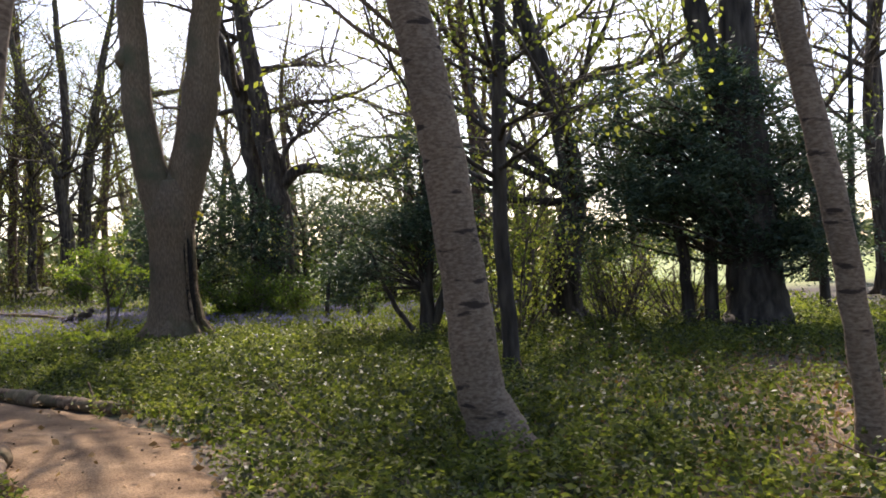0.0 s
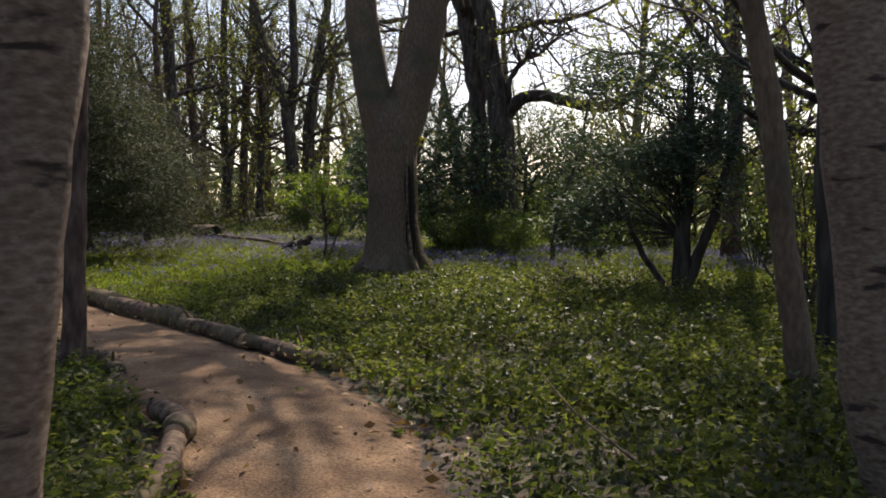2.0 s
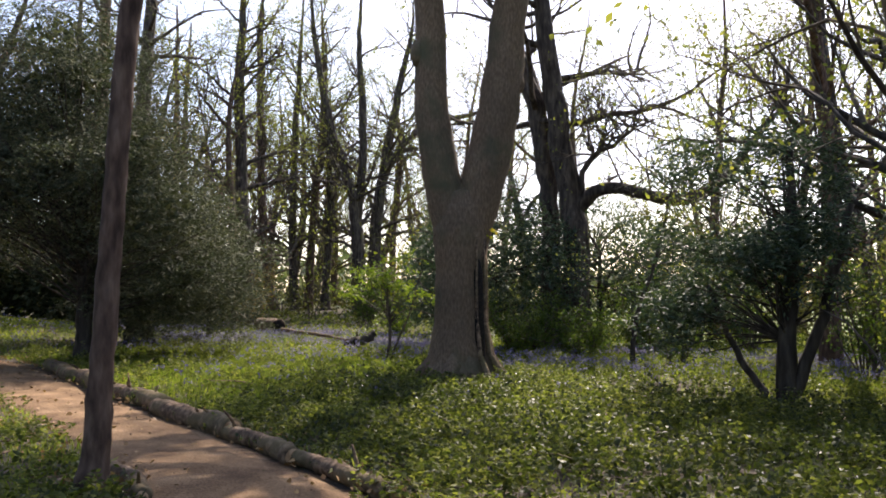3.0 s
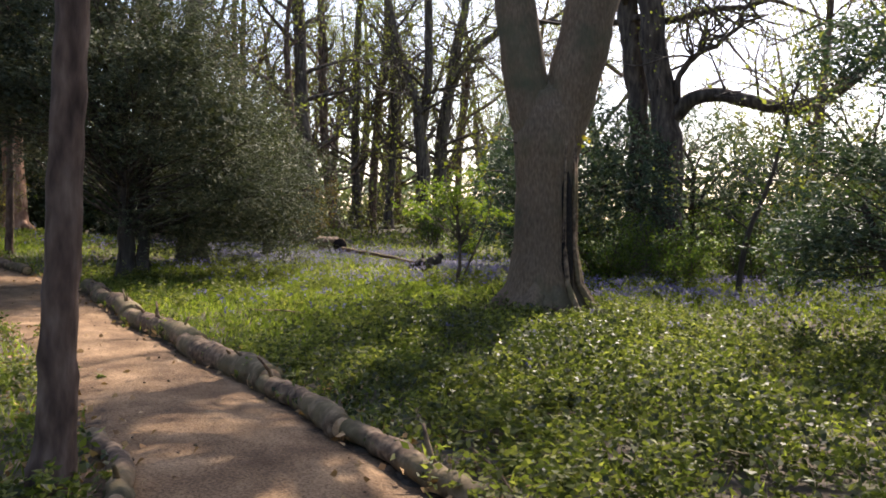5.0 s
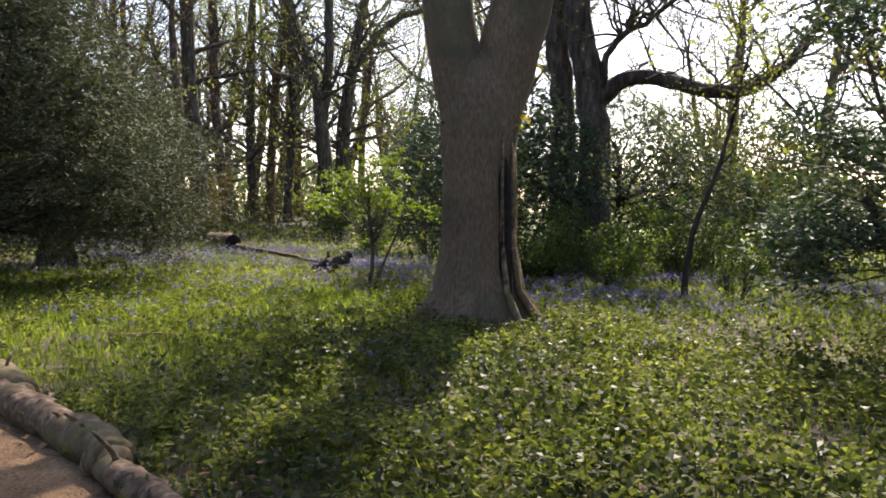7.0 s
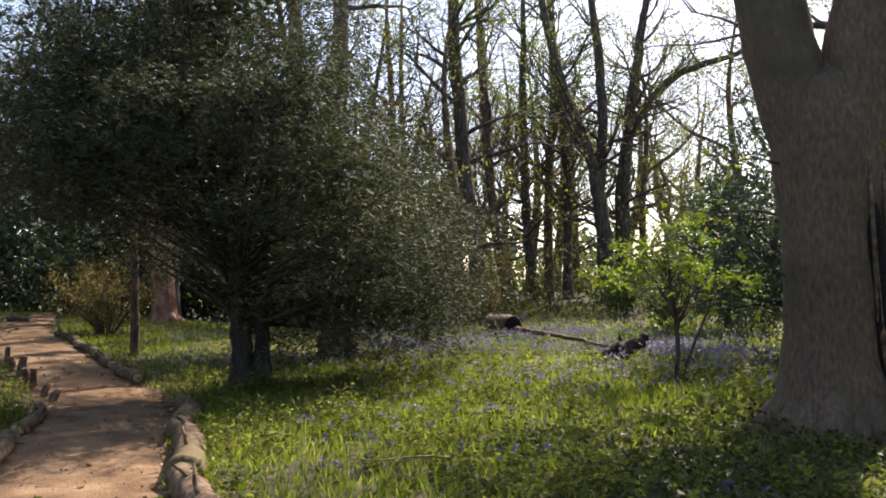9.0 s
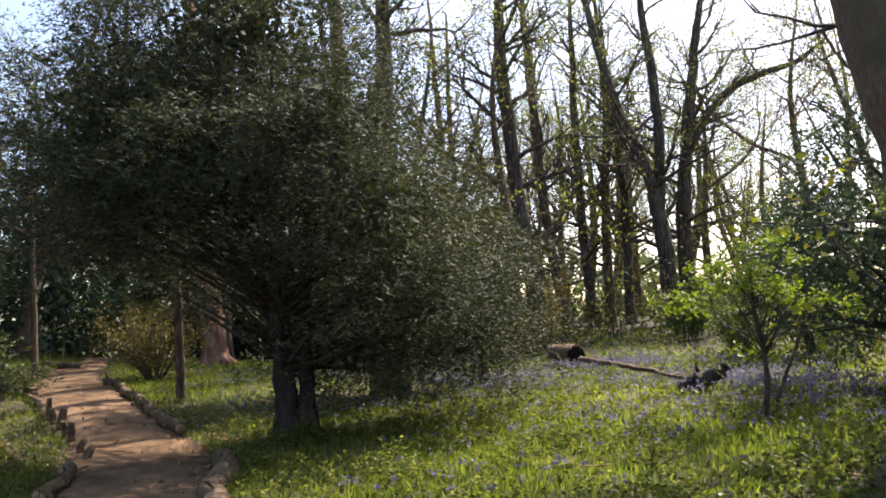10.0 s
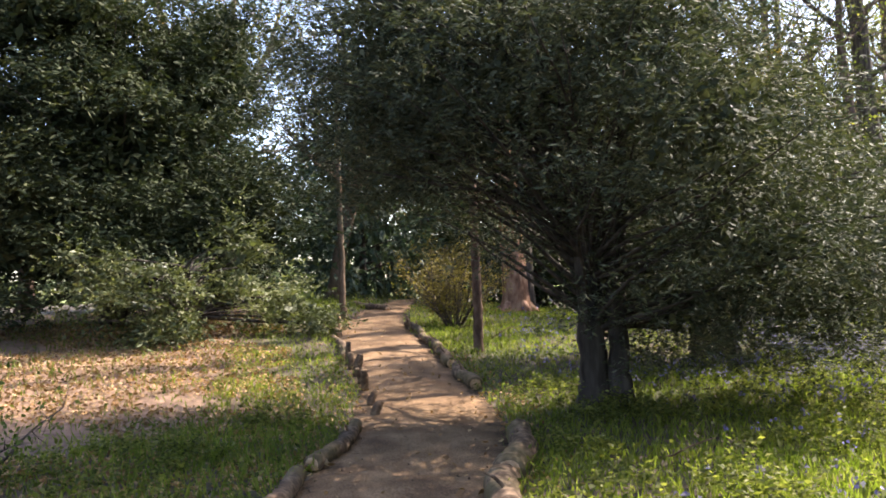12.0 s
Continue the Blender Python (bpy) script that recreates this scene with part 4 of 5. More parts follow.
# the wood closes round the far bend of the path; unseen bushes behind the walker are added to block sky light
for x, y, r, h in ((-35, 24, 3.2, 3.4), (-37, 18, 3.4, 3.6), (-33.5, 30, 3.0, 3.0), (-40, 27, 4, 4.5), (-31, 33.5, 2.6, 2.4), (-44, 36, 4, 4.0), (-38, 10, 4, 4.5), (-50, 28, 5, 5), (-30, 41, 2.2, 1.8), (-47, 47, 4, 3.2),
                   # added behind the view as sky blockers
                   (7, -7, 3.5, 4), (-6, -6, 3.5, 4), (-16, -1, 3.5, 4), (-27, 2, 4, 4.5), (13, 4, 3.5, 4)):
    boughs("evergreen_bush", (x, y), [(0, 0, h * 0.9, r, r, h * 1.05)], 5200, 0.34, M_EVER if (x + y) % 2 < 1 else M_HOLLY, M_DARK, "dense dark evergreen bush closing the wood, some added unseen behind the walker",
           [[(0, 0, -0.1, 0.16), (0, 0, h, 0.08)]], "bush", 0.25, 0.35, 12, 0.42)


def shrub(name, at, rad, h, count, size, leaf_mat, label, stems=14):
    """Many thin stems from one foot, leafy towards their ends."""
    t = thing(name, (at[0], at[1], zat(*at)), label, "bush")
    wood, lv = Quads(), Quads()
    ends = []
    for _ in range(stems):
        a = rng.uniform(0, 2 * np.pi)
        o = rng.uniform(0.2, 1.0)
        line = wander((math.cos(a) * 0.12, math.sin(a) * 0.12, -0.05), (math.cos(a) * o * rad / h, math.sin(a) * o * rad / h, 1), math.hypot(h, rad * o) * rng.uniform(0.7, 1.1), 7, 0.14)
        tube(wood, line, np.linspace(0.022, 0.005, 8), 5)
        for i in range(2, 8):
            for _ in range(2):
                tw = wander(line[i], rng.normal(0, 1, 3) + (0, 0, 0.2), rng.uniform(0.2, 0.6) * rad * 0.6, 3, 0.2)
                tube(wood, tw, [0.008, 0.006, 0.004, 0.002], 3)
                ends += [tw[1], tw[2], tw[3]]
    ends = np.array(ends)
    P = ends[rng.integers(0, len(ends), count)] + rng.normal(0, 0.09, (count, 3))
    P[:, 2] = np.maximum(P[:, 2], 0.05)
    leaves(lv, P, rng.normal(0, 1, P.shape) + (0, 0, -0.2), size, size * 0.6)
    tagged(part("twig_tangle", wood, M_TWIG, t), kind="stuff")
    part("foliage", lv, leaf_mat, t)
    return t


boughs("hawthorn_bush", (-9.15, 21.6), [(0, 0, 2.05, 1.05, 0.9, 0.3), (0.5, 0.1, 2.4, 0.6, 0.6, 0.22), (-0.6, 0, 1.7, 0.7, 0.7, 0.22), (0.7, 0, 1.5, 0.7, 0.6, 0.22), (0.2, 0.2, 1.0, 0.6, 0.5, 0.2)], 2600, 0.07, M_BRIGHT, M_TWIG,
       "fresh bright green hawthorn bush with layered twigs", [[(0, 0, -0.1, 0.045), (0.05, 0, 0.8, 0.035), (-0.1, 0, 2.3, 0.012)], [(0.05, 0, 0, 0.025), (0.5, 0.1, 1.1, 0.02), (0.8, 0.1, 2.2, 0.01)]], "bush", 0.0, 0.0, 46, 0.62, limb=0.012, tiers=0.2)
shrub("shrub", (-6.6, 24.6), 1.4, 1.5, 6000, 0.075, M_SHRUB, "leafy olive-green shrub behind the bluebells", 22)
shrub("shrub", (-4.8, 23.8), 1.2, 1.2, 3600, 0.075, M_SHRUB, "leafy olive-green shrub behind the bluebells", 18)
shrub("shrub", (-3.6, 26.8), 1.3, 1.9, 3600, 0.08, M_SHRUB, "loose green shrub near the meadow", 16)
shrub("shrub", (-2.6, 23.2), 0.6, 1.1, 900, 0.07, M_SHRUB, "small leafy shrub beside a bent sapling", 8)
shrub("shrub", (1.4, 17.2), 1.2, 2.4, 1600, 0.08, M_SPRING, "thin bush of bare stems and few new leaves", 20)
shrub("shrub", (1.2, 21.5), 1.6, 2.6, 2200, 0.09, M_SHRUB, "loose green shrub near the meadow", 18)
shrub("shrub", (4.2, 21), 1.5, 2.0, 1500, 0.09, M_SHRUB, "loose green shrub near the meadow", 18)
shrub("shrub", (3.4, 16.8), 1.2, 1.7, 900, 0.07, M_SPRING, "thin bush of bare stems and few new leaves", 20)
shrub("shrub", (4.3, 15.7), 1.3, 1.7, 350, 0.06, M_SPRING, "tangle of bare curved stems under an evergreen", 24)
shrub("shrub", (3.0, 16.0), 1.2, 1.5, 350, 0.06, M_SPRING, "tangle of bare curved stems under an evergreen", 22)
shrub("shrub", (0.9, 13.8), 1.3, 3.2, 1300, 0.08, M_SPRING, "tall young bush with fresh leaves", 12)
shrub("shrub", (-0.8, 29.5), 1.8, 2.8, 2600, 0.1, M_SHRUB, "loose green shrub near the meadow", 18)
shrub("shrub", (-2.6, 33), 1.8, 3.2, 2200, 0.11, M_SPRING, "loose green shrub near the meadow", 18)
shrub("shrub", (-13.6, 33.5), 1.4, 1.6, 2600, 0.1, M_SHRUB, "loose green shrub under the far trees", 14)
shrub("shrub", (-18.0, 40), 1.6, 2.0, 2600, 0.12, M_SHRUB, "loose green shrub under the far trees", 14)
shrub("shrub", (-22, 36), 1.4, 2.6, 1800, 0.1, M_RUST, "russet leafing shrub under the far trees", 16)
shrub("shrub", (-12, 40), 1.6, 2.6, 2400, 0.12, M_SPRING, "loose shrub under the far trees", 14)
for hx, hd, hh in ((600, 36, 5.5), (655, 40, 6.0), (1060, 44, 4.0)):
    shrub("hazel_bush", bearing(EYE8, 31.1, hx, hd), 2.4, hh, 1500, 0.09, M_RUST if hx < 690 else M_SPRING, "tall thicket of thin hazel stems with opening leaves", 13)
shrub("brown_bush", (-24.4, 21.6), 1.25, 1.9, 5200, 0.06, M_BROWNBUSH, "twiggy brownish bush crowding the path", 34)
shrub("shrub", (-31, 25), 1.6, 2.0, 2600, 0.11, M_BROWNBUSH, "sunlit yellowish shrub past the path's bend", 16)
shrub("shrub", (-16, 11.2), 0.9, 0.7, 500, 0.07, M_SHRUB, "low leafy shrub by the path", 8)


# ---- logs ----
def edging_log(a, b, r, label, stubs=2, cut=True, sink=0.45, group="logs along the path"):
    a, b = np.array(a, float), np.array(b, float)
    mid = (a + b) / 2
    t = thing("edging_log", (mid[0], mid[1], zat(*mid)), label, "log", group)
    n = 18
    f = np.linspace(0, 1, n)[:, None]
    P = a * (1 - f) + b * f - mid
    side = unit(np.array([-(b - a)[1], (b - a)[0]]))
    P = P + side * (0.05 * np.sin(f * 5 + rng.uniform(0, 6)) + 0.012 * rng.standard_normal((n, 1)))
    z = height(P[:, 0] + mid[0], P[:, 1] + mid[1]) - zat(*mid) + r * (1 - sink)
    P = np.concatenate([P, z[:, None]], 1)
    q = Quads()
    tube(q, P, 1.12 * r * (1 + 0.06 * np.sin(f[:, 0] * 13 + rng.uniform(0, 6)) + 0.022 * rng.standard_normal(n)) * np.linspace(1.08, 0.92, n), 12, 0.035)
    part("bark", q, M_LOG, t)
    if cut:
        for end, nxt in ((P[0], P[1]), (P[-1], P[-2])):
            d = unit(end - nxt)
            q = Quads()
            tube(q, [end - d * 0.005, end + d * 0.012, end + d * 0.014], [r * 0.9, r * 0.88, r * 0.4], 12, 0.02)
            part("cut_end", q, M_CUT, t, "pale sawn end")
    for _ in range(stubs):
        i = rng.integers(2, n - 2)
        q = Quads()
        s = wander(P[i] + (0, 0, r * 0.6), (side[0] * 0.4 + rng.normal(0, 0.3), side[1] * 0.4 + rng.normal(0, 0.3), 1), rng.uniform(0.12, 0.28), 3, 0.15)
        tube(q, s, [0.022, 0.018, 0.014, 0.01], 6)
        part("branch_stub", q, M_LOG, t)
    return t


edging_log((-3.75, 9.15), (-5.3, 10.15), 0.072, "slim mossy log lying along the path's edge", 1)
edging_log((-5.2, 10.1), (-6.75, 11.25), 0.086, "dark barked log lying along the path's edge", 1)
edging_log((-6.6, 11.15), (-8.4, 12.25), 0.122, "stout pale log with a sawn end edging the path", 2)
edging_log((-8.3, 12.2), (-10.6, 13.7), 0.122, "stout weathered log with stubs edging the path", 4)
edging_log((-10.5, 13.65), (-12.8, 15.3), 0.130, "stout weathered log with stubs edging the path", 3)
edging_log((-13.0, 15.5), (-14.6, 16.7), 0.122, "shaded log edging the path under the yew", 1)
for a, b, r in (((-18.2, 18.3), (-19.8, 18.95), 0.1), ((-20.1, 19.05), (-21.4, 19.5), 0.09), ((-21.6, 19.6), (-23.1, 20.1), 0.09), ((-23.4, 20.2), (-25.4, 20.9), 0.08),
                ((-28.6, 21.8), (-30.4, 21.6), 0.09), ((-21.6, 17.6), (-24.2, 18.4), 0.07), ((-24.5, 18.6), (-27, 19.7), 0.07)):
    edging_log(a, b, r, "short rough branch edging the path", 1)
edging_log((-3.3, 5.3), (-3.72, 6.5), 0.07, "pale crooked log along the path's grassy side", 0, sink=0.2)
edging_log((-3.8, 6.62), (-4.25, 7.15), 0.075, "short pale log along the path's grassy side", 0, sink=0.15)
edging_log((-4.75, 7.4), (-5.2, 7.85), 0.07, "short pale log along the path's grassy side", 0, sink=0.2)
edging_log((-5.4, 8.3), (-6.5, 9.15), 0.058, "grey crooked log along the path's grassy side", 1)
edging_log((-12.6, 13.0), (-14.3, 14.0), 0.079, "mossy log along the path's grassy side", 1)
edging_log((-14.6, 14.3), (-16.3, 15.5), 0.072, "mossy log along the path's grassy side", 1)


def stump_row():
    for x, y, h, r in ((-18.9, 16.75, 0.3, 0.07), (-19.5, 16.95, 0.22, 0.06), (-20.1, 17.15, 0.34, 0.08), (-20.8, 17.35, 0.26, 0.07), (-21.3, 17.5, 0.38, 0.06), (-16.9, 16.0, 0.16, 0.07),
                       (-17.8, 16.35, 0.18, 0.06), (-25.2, 18.9, 0.35, 0.05), (-26.3, 19.4, 0.3, 0.05), (-24.6, 20.5, 0.32, 0.05)):
        t = thing("stake", (x, y, zat(x, y)), "short weathered wooden stake at the path's edge", "stake", "stakes along the path")
        q = Quads()
        ln = rng.normal(0, 0.06, 2)
        tube(q, [(0, 0, -0.1), (0, 0, 0.05), (ln[0] * 0.6, ln[1] * 0.6, h * 0.7), (ln[0], ln[1], h)], [r, r, r * 0.9, r * 0.7], 8, 0.08)
        part("post", q, M_LOG, t)
        q = Quads()
        tube(q, [(ln[0], ln[1], h - 0.004), (ln[0] * 1.02, ln[1] * 1.02, h + 0.008)], [r * 0.66, r * 0.6], 8, 0.03)
        part("cut_top", q, M_CUT, t)


stump_row()


def fallen_log():
    t = thing("fallen_log", (-17.5, 30.7, zat(-17.5, 30.7) + 0.16), "fallen mossy log with a hollow end painted dark in bluebells", "log")
    q = Quads()
    P, R = refine([(0, 0, 0.2), (-0.6, 0.5, 0.22), (-1.5, 1.1, 0.24)], [0.29, 0.28, 0.24], 12, 0.02)
    tube(q, P, R, 12, 0.05)
    part("bark", q, M_LOG, t)
    d = unit(P[0] - P[1])
    # solid disc in near-black stands for the shade inside the hollow
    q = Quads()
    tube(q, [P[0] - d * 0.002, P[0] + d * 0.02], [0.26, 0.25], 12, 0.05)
    part("painted_hollow", q, M_ROT_SHADE, t, "rotten end with the hollow's shade painted on")
    t = thing("fallen_branch", (-15.5, 28.6, zat(-15.5, 28.6) + 0.12), "thin pale fallen branch lying across the bluebells", "branch")
    q = Quads()
    P, R = refine([(-1.6, 1.7, 0.14), (0, 0.3, 0.12), (1.6, -1.6, 0.18), (3.8, -3.9, 0.15)], [0.09, 0.07, 0.055, 0.04], 22, 0.05)
    tube(q, P, R, 7, 0.05)
    for i in (5, 9, 14, 18):
        tube(q, wander(P[i], rng.normal(0, 0.5, 3) + (0, 0, 0.8), 0.5, 4, 0.2), [0.02, 0.015, 0.01, 0.006, 0.003], 4)
    part("wood", q, M_LOG, t)
    t = thing("log_chunk", (-11.1, 24.2, zat(-11.1, 24.2) + 0.08), "dark tilted chunk of dead log with a broken stub", "log")
    q = Quads()
    P, R = refine([(-0.34, -0.22, 0.04), (-0.1, -0.04, 0.16), (0.1, 0.02, 0.2), (0.36, 0.24, 0.42)], [0.13, 0.16, 0.13, 0.1], 12, 0.03)
    tube(q, P, R, 10, 0.07)
    tube(q, wander((-0.05, 0, 0.25), (-0.2, -0.1, 1), 0.22, 3, 0.1), [0.05, 0.045, 0.03, 0.02], 6)
    part("bark", q, M_DARK, t)


fallen_log()


# ---- ground cover ----
def scatter(n, x0, x1, y0, y1, power=1.0):
    """Random places off the path, thinning away from it."""
    x, y = rng.uniform(x0, x1, n), rng.uniform(y0, y1, n)
    g = path_gap(x, y)
    keep = (g > 0.07 * rng.standard_normal(n) + 0.03) & (rng.uniform(0, 1, n) < 1.0 / (1 + np.maximum(g, 0) / 7) ** power)
    return x[keep], y[keep], g[keep]


def wave_patch(x, y, f, s):
    return (np.sin(x * f + s) + np.sin(y * f * 1.1 + 2.1 * s) + np.sin((x + y) * f * 0.7 + s * 3) + np.sin((x - 1.3 * y) * f * 1.6 + s)) / 4


def bramble_zone(x, y):
    """Bramble lies to the sunny side of the path, before the forked tree."""
    return smooth(0, 1.4, (x + 7.2) + 0.45 * (y - 9)) * (1 - smooth(15.5, 18.5, y - 0.15 * np.abs(x))) * smooth(-9, -6.5, x)


def stuff(name, q, material, label, category):
    tagged(part(name, q, material), label, category, kind="stuff")


def ground_cover():
    # brambles: groups of three leaflets at knee height
    q = Quads()
    x, y, g = scatter(74000, -8, 9, 2, 19, 0.7)
    k = rng.uniform(0, 1, len(x)) < bramble_zone(x, y) * np.clip(0.65 + 0.9 * wave_patch(x, y, 1.3, 2) + 0.5 * wave_patch(x, y, 3.7, 6), 0.12, 1) * (1 - 0.75 * smooth(1.5, 3.5, x) * (1 - smooth(10, 13, y)))
    x, y, g = x[k], y[k], g[k]
    mound = 0.08 + 0.46 * np.clip(0.45 + 0.45 * wave_patch(x, y, 1.1, 5) + 0.35 * wave_patch(x, y, 3.1, 3), 0, 1) ** 1.4 * smooth(0, 1.2, g)
    z = height(x, y) + mound * rng.uniform(0.25, 1.25, len(x)) + 0.02
    P = np.repeat(np.stack([x, y, z], 1), 3, 0)
    a = np.repeat(rng.uniform(0, 6.28, len(x)), 3) + np.tile((-1.2, 0, 1.2), len(x))
    D = np.stack([np.cos(a), np.sin(a), rng.normal(0.15, 0.6, len(a))], 1)
    leaves(q, P, D, 0.056, 0.039)
    stuff("bramble_leaves", q, M_BRAMBLE, "low tangle of glossy green bramble and ivy leaves", "bramble")
    # upright leafy plants in clumps, tallest in the middle of each
    q = Quads()
    x, y, g = scatter(6200, -17, 9, 2, 26, 0.3)
    k = (g > 0.25) & (rng.uniform(0, 1, len(x)) < (0.3 + 0.7 * bramble_zone(x, y)) * np.clip(0.6 + wave_patch(x, y, 1.7, 8), 0.1, 1) * (1 - 0.85 * smooth(1.2, 3.0, x) * (1 - smooth(10, 13, y))))
    x, y = x[k], y[k]
    m, w = 15, 14
    size = rng.uniform(0.14, 0.3, (len(x), 1))
    off = rng.normal(0, 1, (len(x), m, 2)) * size[..., None]
    tall = (rng.uniform(0.2, 0.46, (len(x), 1)) * np.exp(-0.35 * (off ** 2).sum(-1) / size ** 2) * rng.uniform(0.7, 1.15, (len(x), m))).ravel()
    x, y = (x[:, None] + off[..., 0]).ravel(), (y[:, None] + off[..., 1]).ravel()
    n = len(x)
    f = np.linspace(0.3, 1.0, w)
    lean = rng.normal(0, 0.16, (n, 2))
    up = tall[:, None] * f
    P = np.stack([x[:, None] + lean[:, :1] * up, y[:, None] + lean[:, 1:] * up, height(x, y)[:, None] + up], -1).reshape(-1, 3)
    a = (rng.uniform(0, 6.28, n)[:, None] + np.arange(w) * 2.4).ravel()
    leaves(q, P, np.stack([np.cos(a), np.sin(a), rng.normal(0.1, 0.3, n * w)], 1), 0.06, 0.027)
    stuff("leafy_plants", q, M_HERB, "clumps of upright leafy green plants", "plants")
    # grass
    q = Quads()
    x, y, g = scatter(420000, -32, 9, 1, 34, 0.9)
    lush = wave_patch(x, y, 0.8, 1)
    k = rng.uniform(0, 1, len(x)) < np.clip(0.6 + 0.6 * lush, 0.25, 1) * (1 - 0.6 * bramble_zone(x, y)) * np.where((x < -17) & (y < 15.5 - 0.25 * (x + 17)) & (g > 2.2), 0.25, 1.0)
    x, y, g, lush = x[k], y[k], g[k], lush[k]
    P = np.stack([x, y, height(x, y) - 0.01], 1)
    D = np.stack([rng.normal(0, 0.4, len(x)), rng.normal(0, 0.4, len(x)), np.ones(len(x))], 1)
    leaves(q, P, D, 0.14 + 0.07 * np.clip(lush, 0, 1), 0.014 + 0.0011 * np.maximum(g, 0), 0.1)
    stuff("grass", q, M_GRASS, "fresh green woodland grass", "grass")
    # thick bright sward between the path and the forked tree
    q = Quads()
    x, y, g = scatter(105000, -19, -3, 10, 25, 0.0)
    k = rng.uniform(0, 1, len(x)) < np.exp(-(((x + 10.5) / 4.2) ** 2 + ((y - 17) / 4.0) ** 2)) * np.clip(0.75 + 0.6 * wave_patch(x, y, 2.1, 12), 0.2, 1) * (1 - 0.8 * bramble_zone(x, y))
    x, y = x[k], y[k]
    P = np.stack([x, y, height(x, y) - 0.01], 1)
    leaves(q, P, np.stack([rng.normal(0, 0.45, len(x)), rng.normal(0, 0.45, len(x)), np.ones(len(x))], 1), 0.16, 0.018, 0.1)
    stuff("grass", q, M_GRASS, "thick bright green grass in the glade", "grass")
    # broad herbs and bluebell leaves
    q = Quads()
    x, y, g = scatter(200000, -34, 10, 1, 46, 0.6)
    k = rng.uniform(0, 1, len(x)) < np.clip(0.5 - 0.5 * wave_patch(x, y, 0.9, 4), 0.15, 1) * np.where((x < -17) & (y < 15.5 - 0.25 * (x + 17)) & (g > 2.2), 0.12, 1.0)
    x, y, g = x[k], y[k], g[k]
    P = np.stack([x, y, height(x, y) + rng.uniform(0, 0.16, len(x))], 1)
    D = np.stack([rng.normal(0, 0.7, len(x)), rng.normal(0, 0.7, len(x)), rng.uniform(0.1, 0.9, len(x))], 1)
    leaves(q, P, D, 0.08 + 0.004 * np.maximum(g, 0), 0.036 + 0.0022 * np.maximum(g, 0))
    stuff("herbs", q, M_HERB, "soft green herbs covering the woodland floor", "herbs")
    # bluebells: nodding heads in drifts
    q, st = Quads(), Quads()
    x, y, g = scatter(90000, -30, 3, 9, 36, 0.0)
    drift = np.exp(-((y - 22.5 - 0.35 * np.abs(x + 3)) / 3.2) ** 2) * smooth(-24, -18, x) * 0.8 + 0.6 * np.exp(-(((x + 17) / 5) ** 2 + ((y - 27) / 5) ** 2))
    drift += 0.07 * np.exp(-(((x + 9) / 4) ** 2 + ((y - 17) / 5) ** 2))
    k = (rng.uniform(0, 1, len(x)) < drift * np.clip(0.35 + 0.9 * wave_patch(x, y, 1.1, 7), 0.05, 1) * 1.0) & (g > 1.2)
    x, y = x[k], y[k]
    z = height(x, y) + rng.uniform(0.16, 0.3, len(x))
    P = np.repeat(np.stack([x, y, z], 1), 5, 0) + rng.normal(0, 0.022, (5 * len(x), 3))
    leaves(q, P, rng.normal(0, 0.5, P.shape) + (0, 0, -0.7), 0.045, 0.036)
    leaves(st, np.stack([x, y, z - 0.28], 1), rng.normal(0, 0.06, (len(x), 3)) + (0, 0, 1), 0.26, 0.012, 0.05)
    stuff("bluebells", q, M_BLUEBELL, "drifts of violet-blue bluebells in flower", "bluebells")
    stuff("bluebell_stalks", st, M_GRASS, "green stalks and leaves of bluebells", "stalks")
    # dead leaves
    q = Quads()
    x1, y1, _ = scatter(9000, 0.5, 8, 4, 14, 0.0)
    x2, y2, _ = scatter(45000, -30, -14, 4, 18, 0.0)
    k = (y2 < 15.2 - 0.3 * (x2 + 17)) & (wave_patch(x2, y2, 0.9, 9) > -0.35)
    x3, y3, g3 = scatter(30000, -22, 4, 0, 20, 2.0)
    c = g3 < 0.6
    i = rng.integers(0, len(PC) - 30, 600)
    u = np.clip(rng.beta(0.35, 0.35, 600), 0.02, 0.98)[:, None]
    onp = PL[i] * (1 - u) + PR[i] * u
    x = np.concatenate([x1, x2[k], x3[c][:5000], onp[:, 0]])
    y = np.concatenate([y1, y2[k], y3[c][:5000], onp[:, 1]])
    P = np.stack([x, y, height(x, y) + rng.uniform(0.015, 0.05, len(x))], 1)
    leaves(q, P, np.stack([rng.normal(0, 1, len(x)), rng.normal(0, 1, len(x)), rng.normal(0, 0.25, len(x))], 1), 0.075, 0.05, 0.2)
    stuff("leaf_litter", q, M_LITTER, "scattered dry brown fallen leaves", "leaf litter")
    # grit and small stones on the path
    q = Quads()
    i = rng.integers(5, len(PC) - 40, 380)
    u = rng.beta(0.5, 0.5, 380)[:, None]
    s = PL[i] * (1 - u) + PR[i] * u
    for a, b in s:
        r = rng.uniform(0.004, 0.012)
        z0 = zat(a, b) + 0.005
        tube(q, [(a, b, z0), (a + r * 0.4, b, z0 + r), (a + r * 0.5, b + r * 0.2, z0 + r * 1.6)], [r, r * 1.1, r * 0.5], 5, 0.1)
    stuff("path_stones", q, M_LOG, "small stones and crumbs of earth on the path", "stones")
    # sticks
    q = Quads()
    x, y, g = scatter(260, -24, 8, 2, 24, 0.8)
    for a, b in zip(x, y):
        tube(q, wander((a, b, zat(a, b) + rng.uniform(0.02, 0.15)), (rng.normal(), rng.normal(), 0.1), rng.uniform(0.3, 1.2), 4, 0.15), np.linspace(0.012, 0.004, 5), 4)
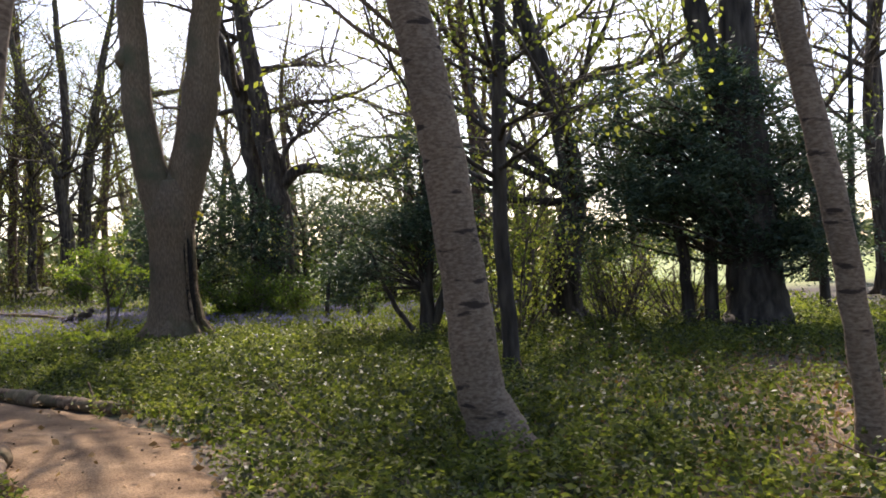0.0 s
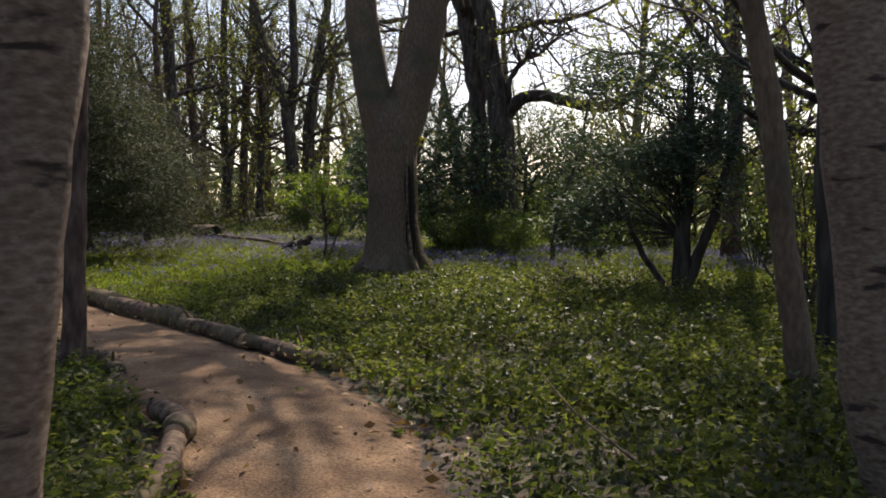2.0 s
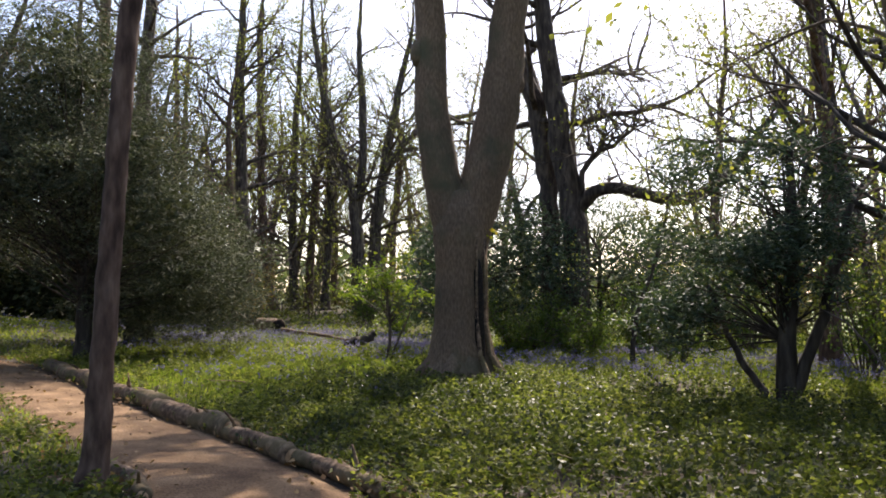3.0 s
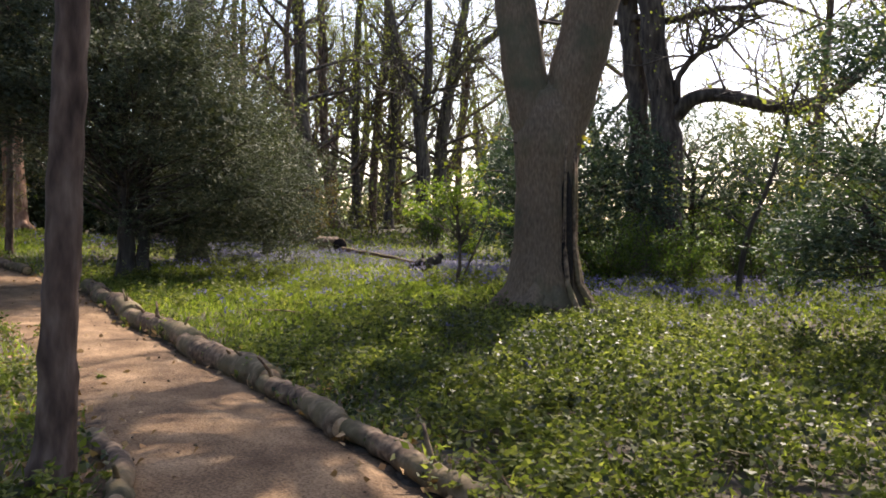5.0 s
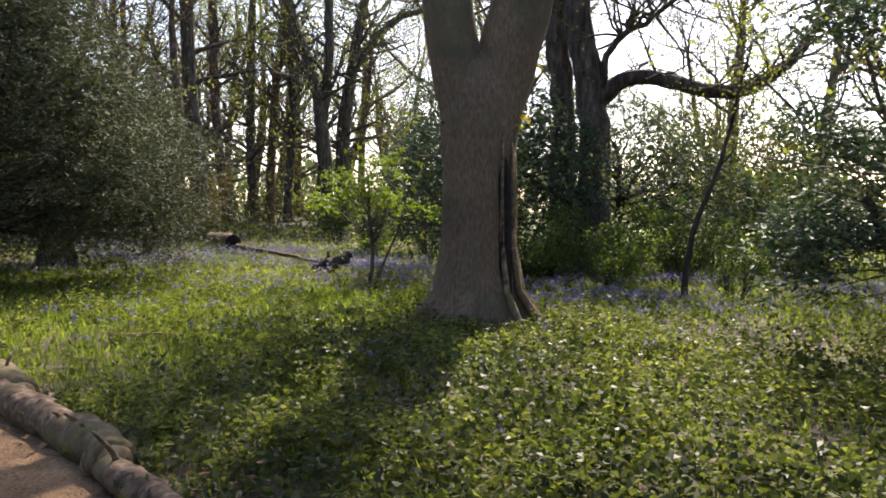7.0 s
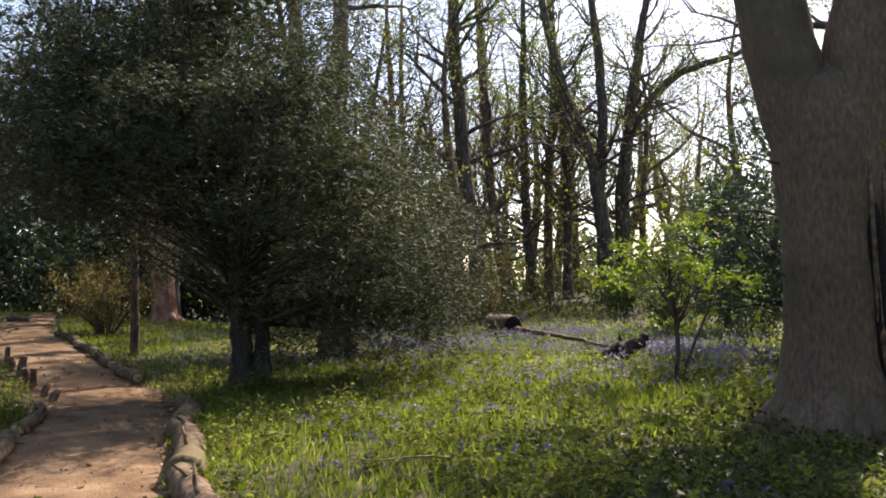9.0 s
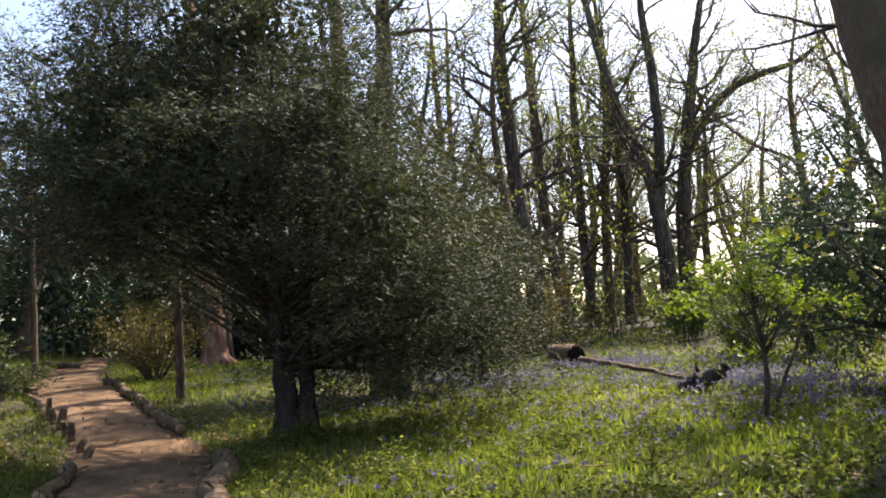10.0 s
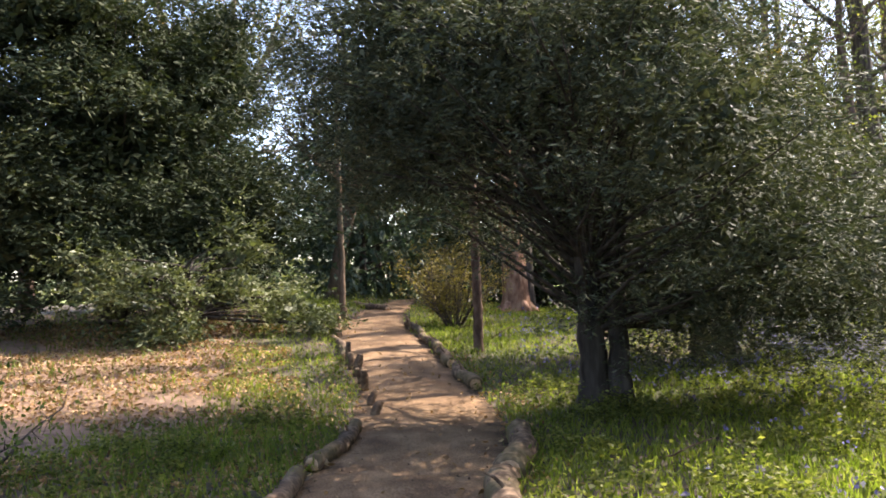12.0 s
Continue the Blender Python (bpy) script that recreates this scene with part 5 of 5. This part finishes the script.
    stuff("fallen_twigs", q, M_LOG, "thin dry twigs lying among the plants", "twigs")


ground_cover()


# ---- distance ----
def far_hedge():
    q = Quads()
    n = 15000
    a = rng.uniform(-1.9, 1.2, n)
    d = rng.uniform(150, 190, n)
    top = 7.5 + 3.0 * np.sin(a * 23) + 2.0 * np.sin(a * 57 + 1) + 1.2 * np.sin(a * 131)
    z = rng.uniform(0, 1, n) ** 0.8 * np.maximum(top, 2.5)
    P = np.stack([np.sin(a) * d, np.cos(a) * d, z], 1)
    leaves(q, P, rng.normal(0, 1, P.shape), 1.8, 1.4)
    stuff("far_hedge", q, M_FAR_HAZE, "line of trees beyond the meadow, haze put into their colour", "tree line")
    # nearer undergrowth that closes the wood behind the path
    q = Quads()
    n = 9000
    x = rng.uniform(-62, -30, n)
    y = rng.uniform(24, 62, n)
    P = np.stack([x, y, height(x, y) + rng.uniform(0, 1, n) ** 2 * 2.4], 1)
    k = (wave_patch(x, y, 0.5, 3) > 0.05) & (x < -36)
    leaves(q, P[k], rng.normal(0, 1, P[k].shape), 0.22, 0.15)
    stuff("undergrowth", q, M_SHRUB, "loose leafy undergrowth deep in the wood", "undergrowth")


far_hedge()


def deep_undergrowth():
    """Brambly scrub and low twigs between the far trunks."""
    q, tw = Quads(), Quads()
    n = 13000
    b = rng.uniform(560, 1330, n)
    d = rng.uniform(36, 74, n)
    a = radians(31.1) + np.arctan((784 - b) / 1462)
    x, y = EYE8[0] - np.sin(a) * d, EYE8[1] + np.cos(a) * d
    clump = wave_patch(x, y, 0.55, 6)
    z = rng.uniform(0, 1, n) ** 1.3 * (1.0 + 4.2 * np.clip(clump + 0.25, 0, 1))
    k = clump > -0.35
    P = np.stack([x, y, height(x, y) + z], 1)[k]
    leaves(q, P, rng.normal(0, 1, P.shape), 0.24, 0.15)
    stuff("far_undergrowth", q, M_SCRUB, "olive-brown scrub between distant trunks", "undergrowth")
    for i in rng.integers(0, len(P), 120):
        tube(tw, wander((P[i][0], P[i][1], zat(P[i][0], P[i][1])), (rng.normal(0, 0.3), rng.normal(0, 0.3), 1), rng.uniform(1.5, 5.5), 5, 0.14), np.linspace(0.035, 0.012, 6), 3, 0.0, False)
    stuff("far_twigs", tw, M_TWIG, "thin bare stems between distant trunks", "twigs")


deep_undergrowth()
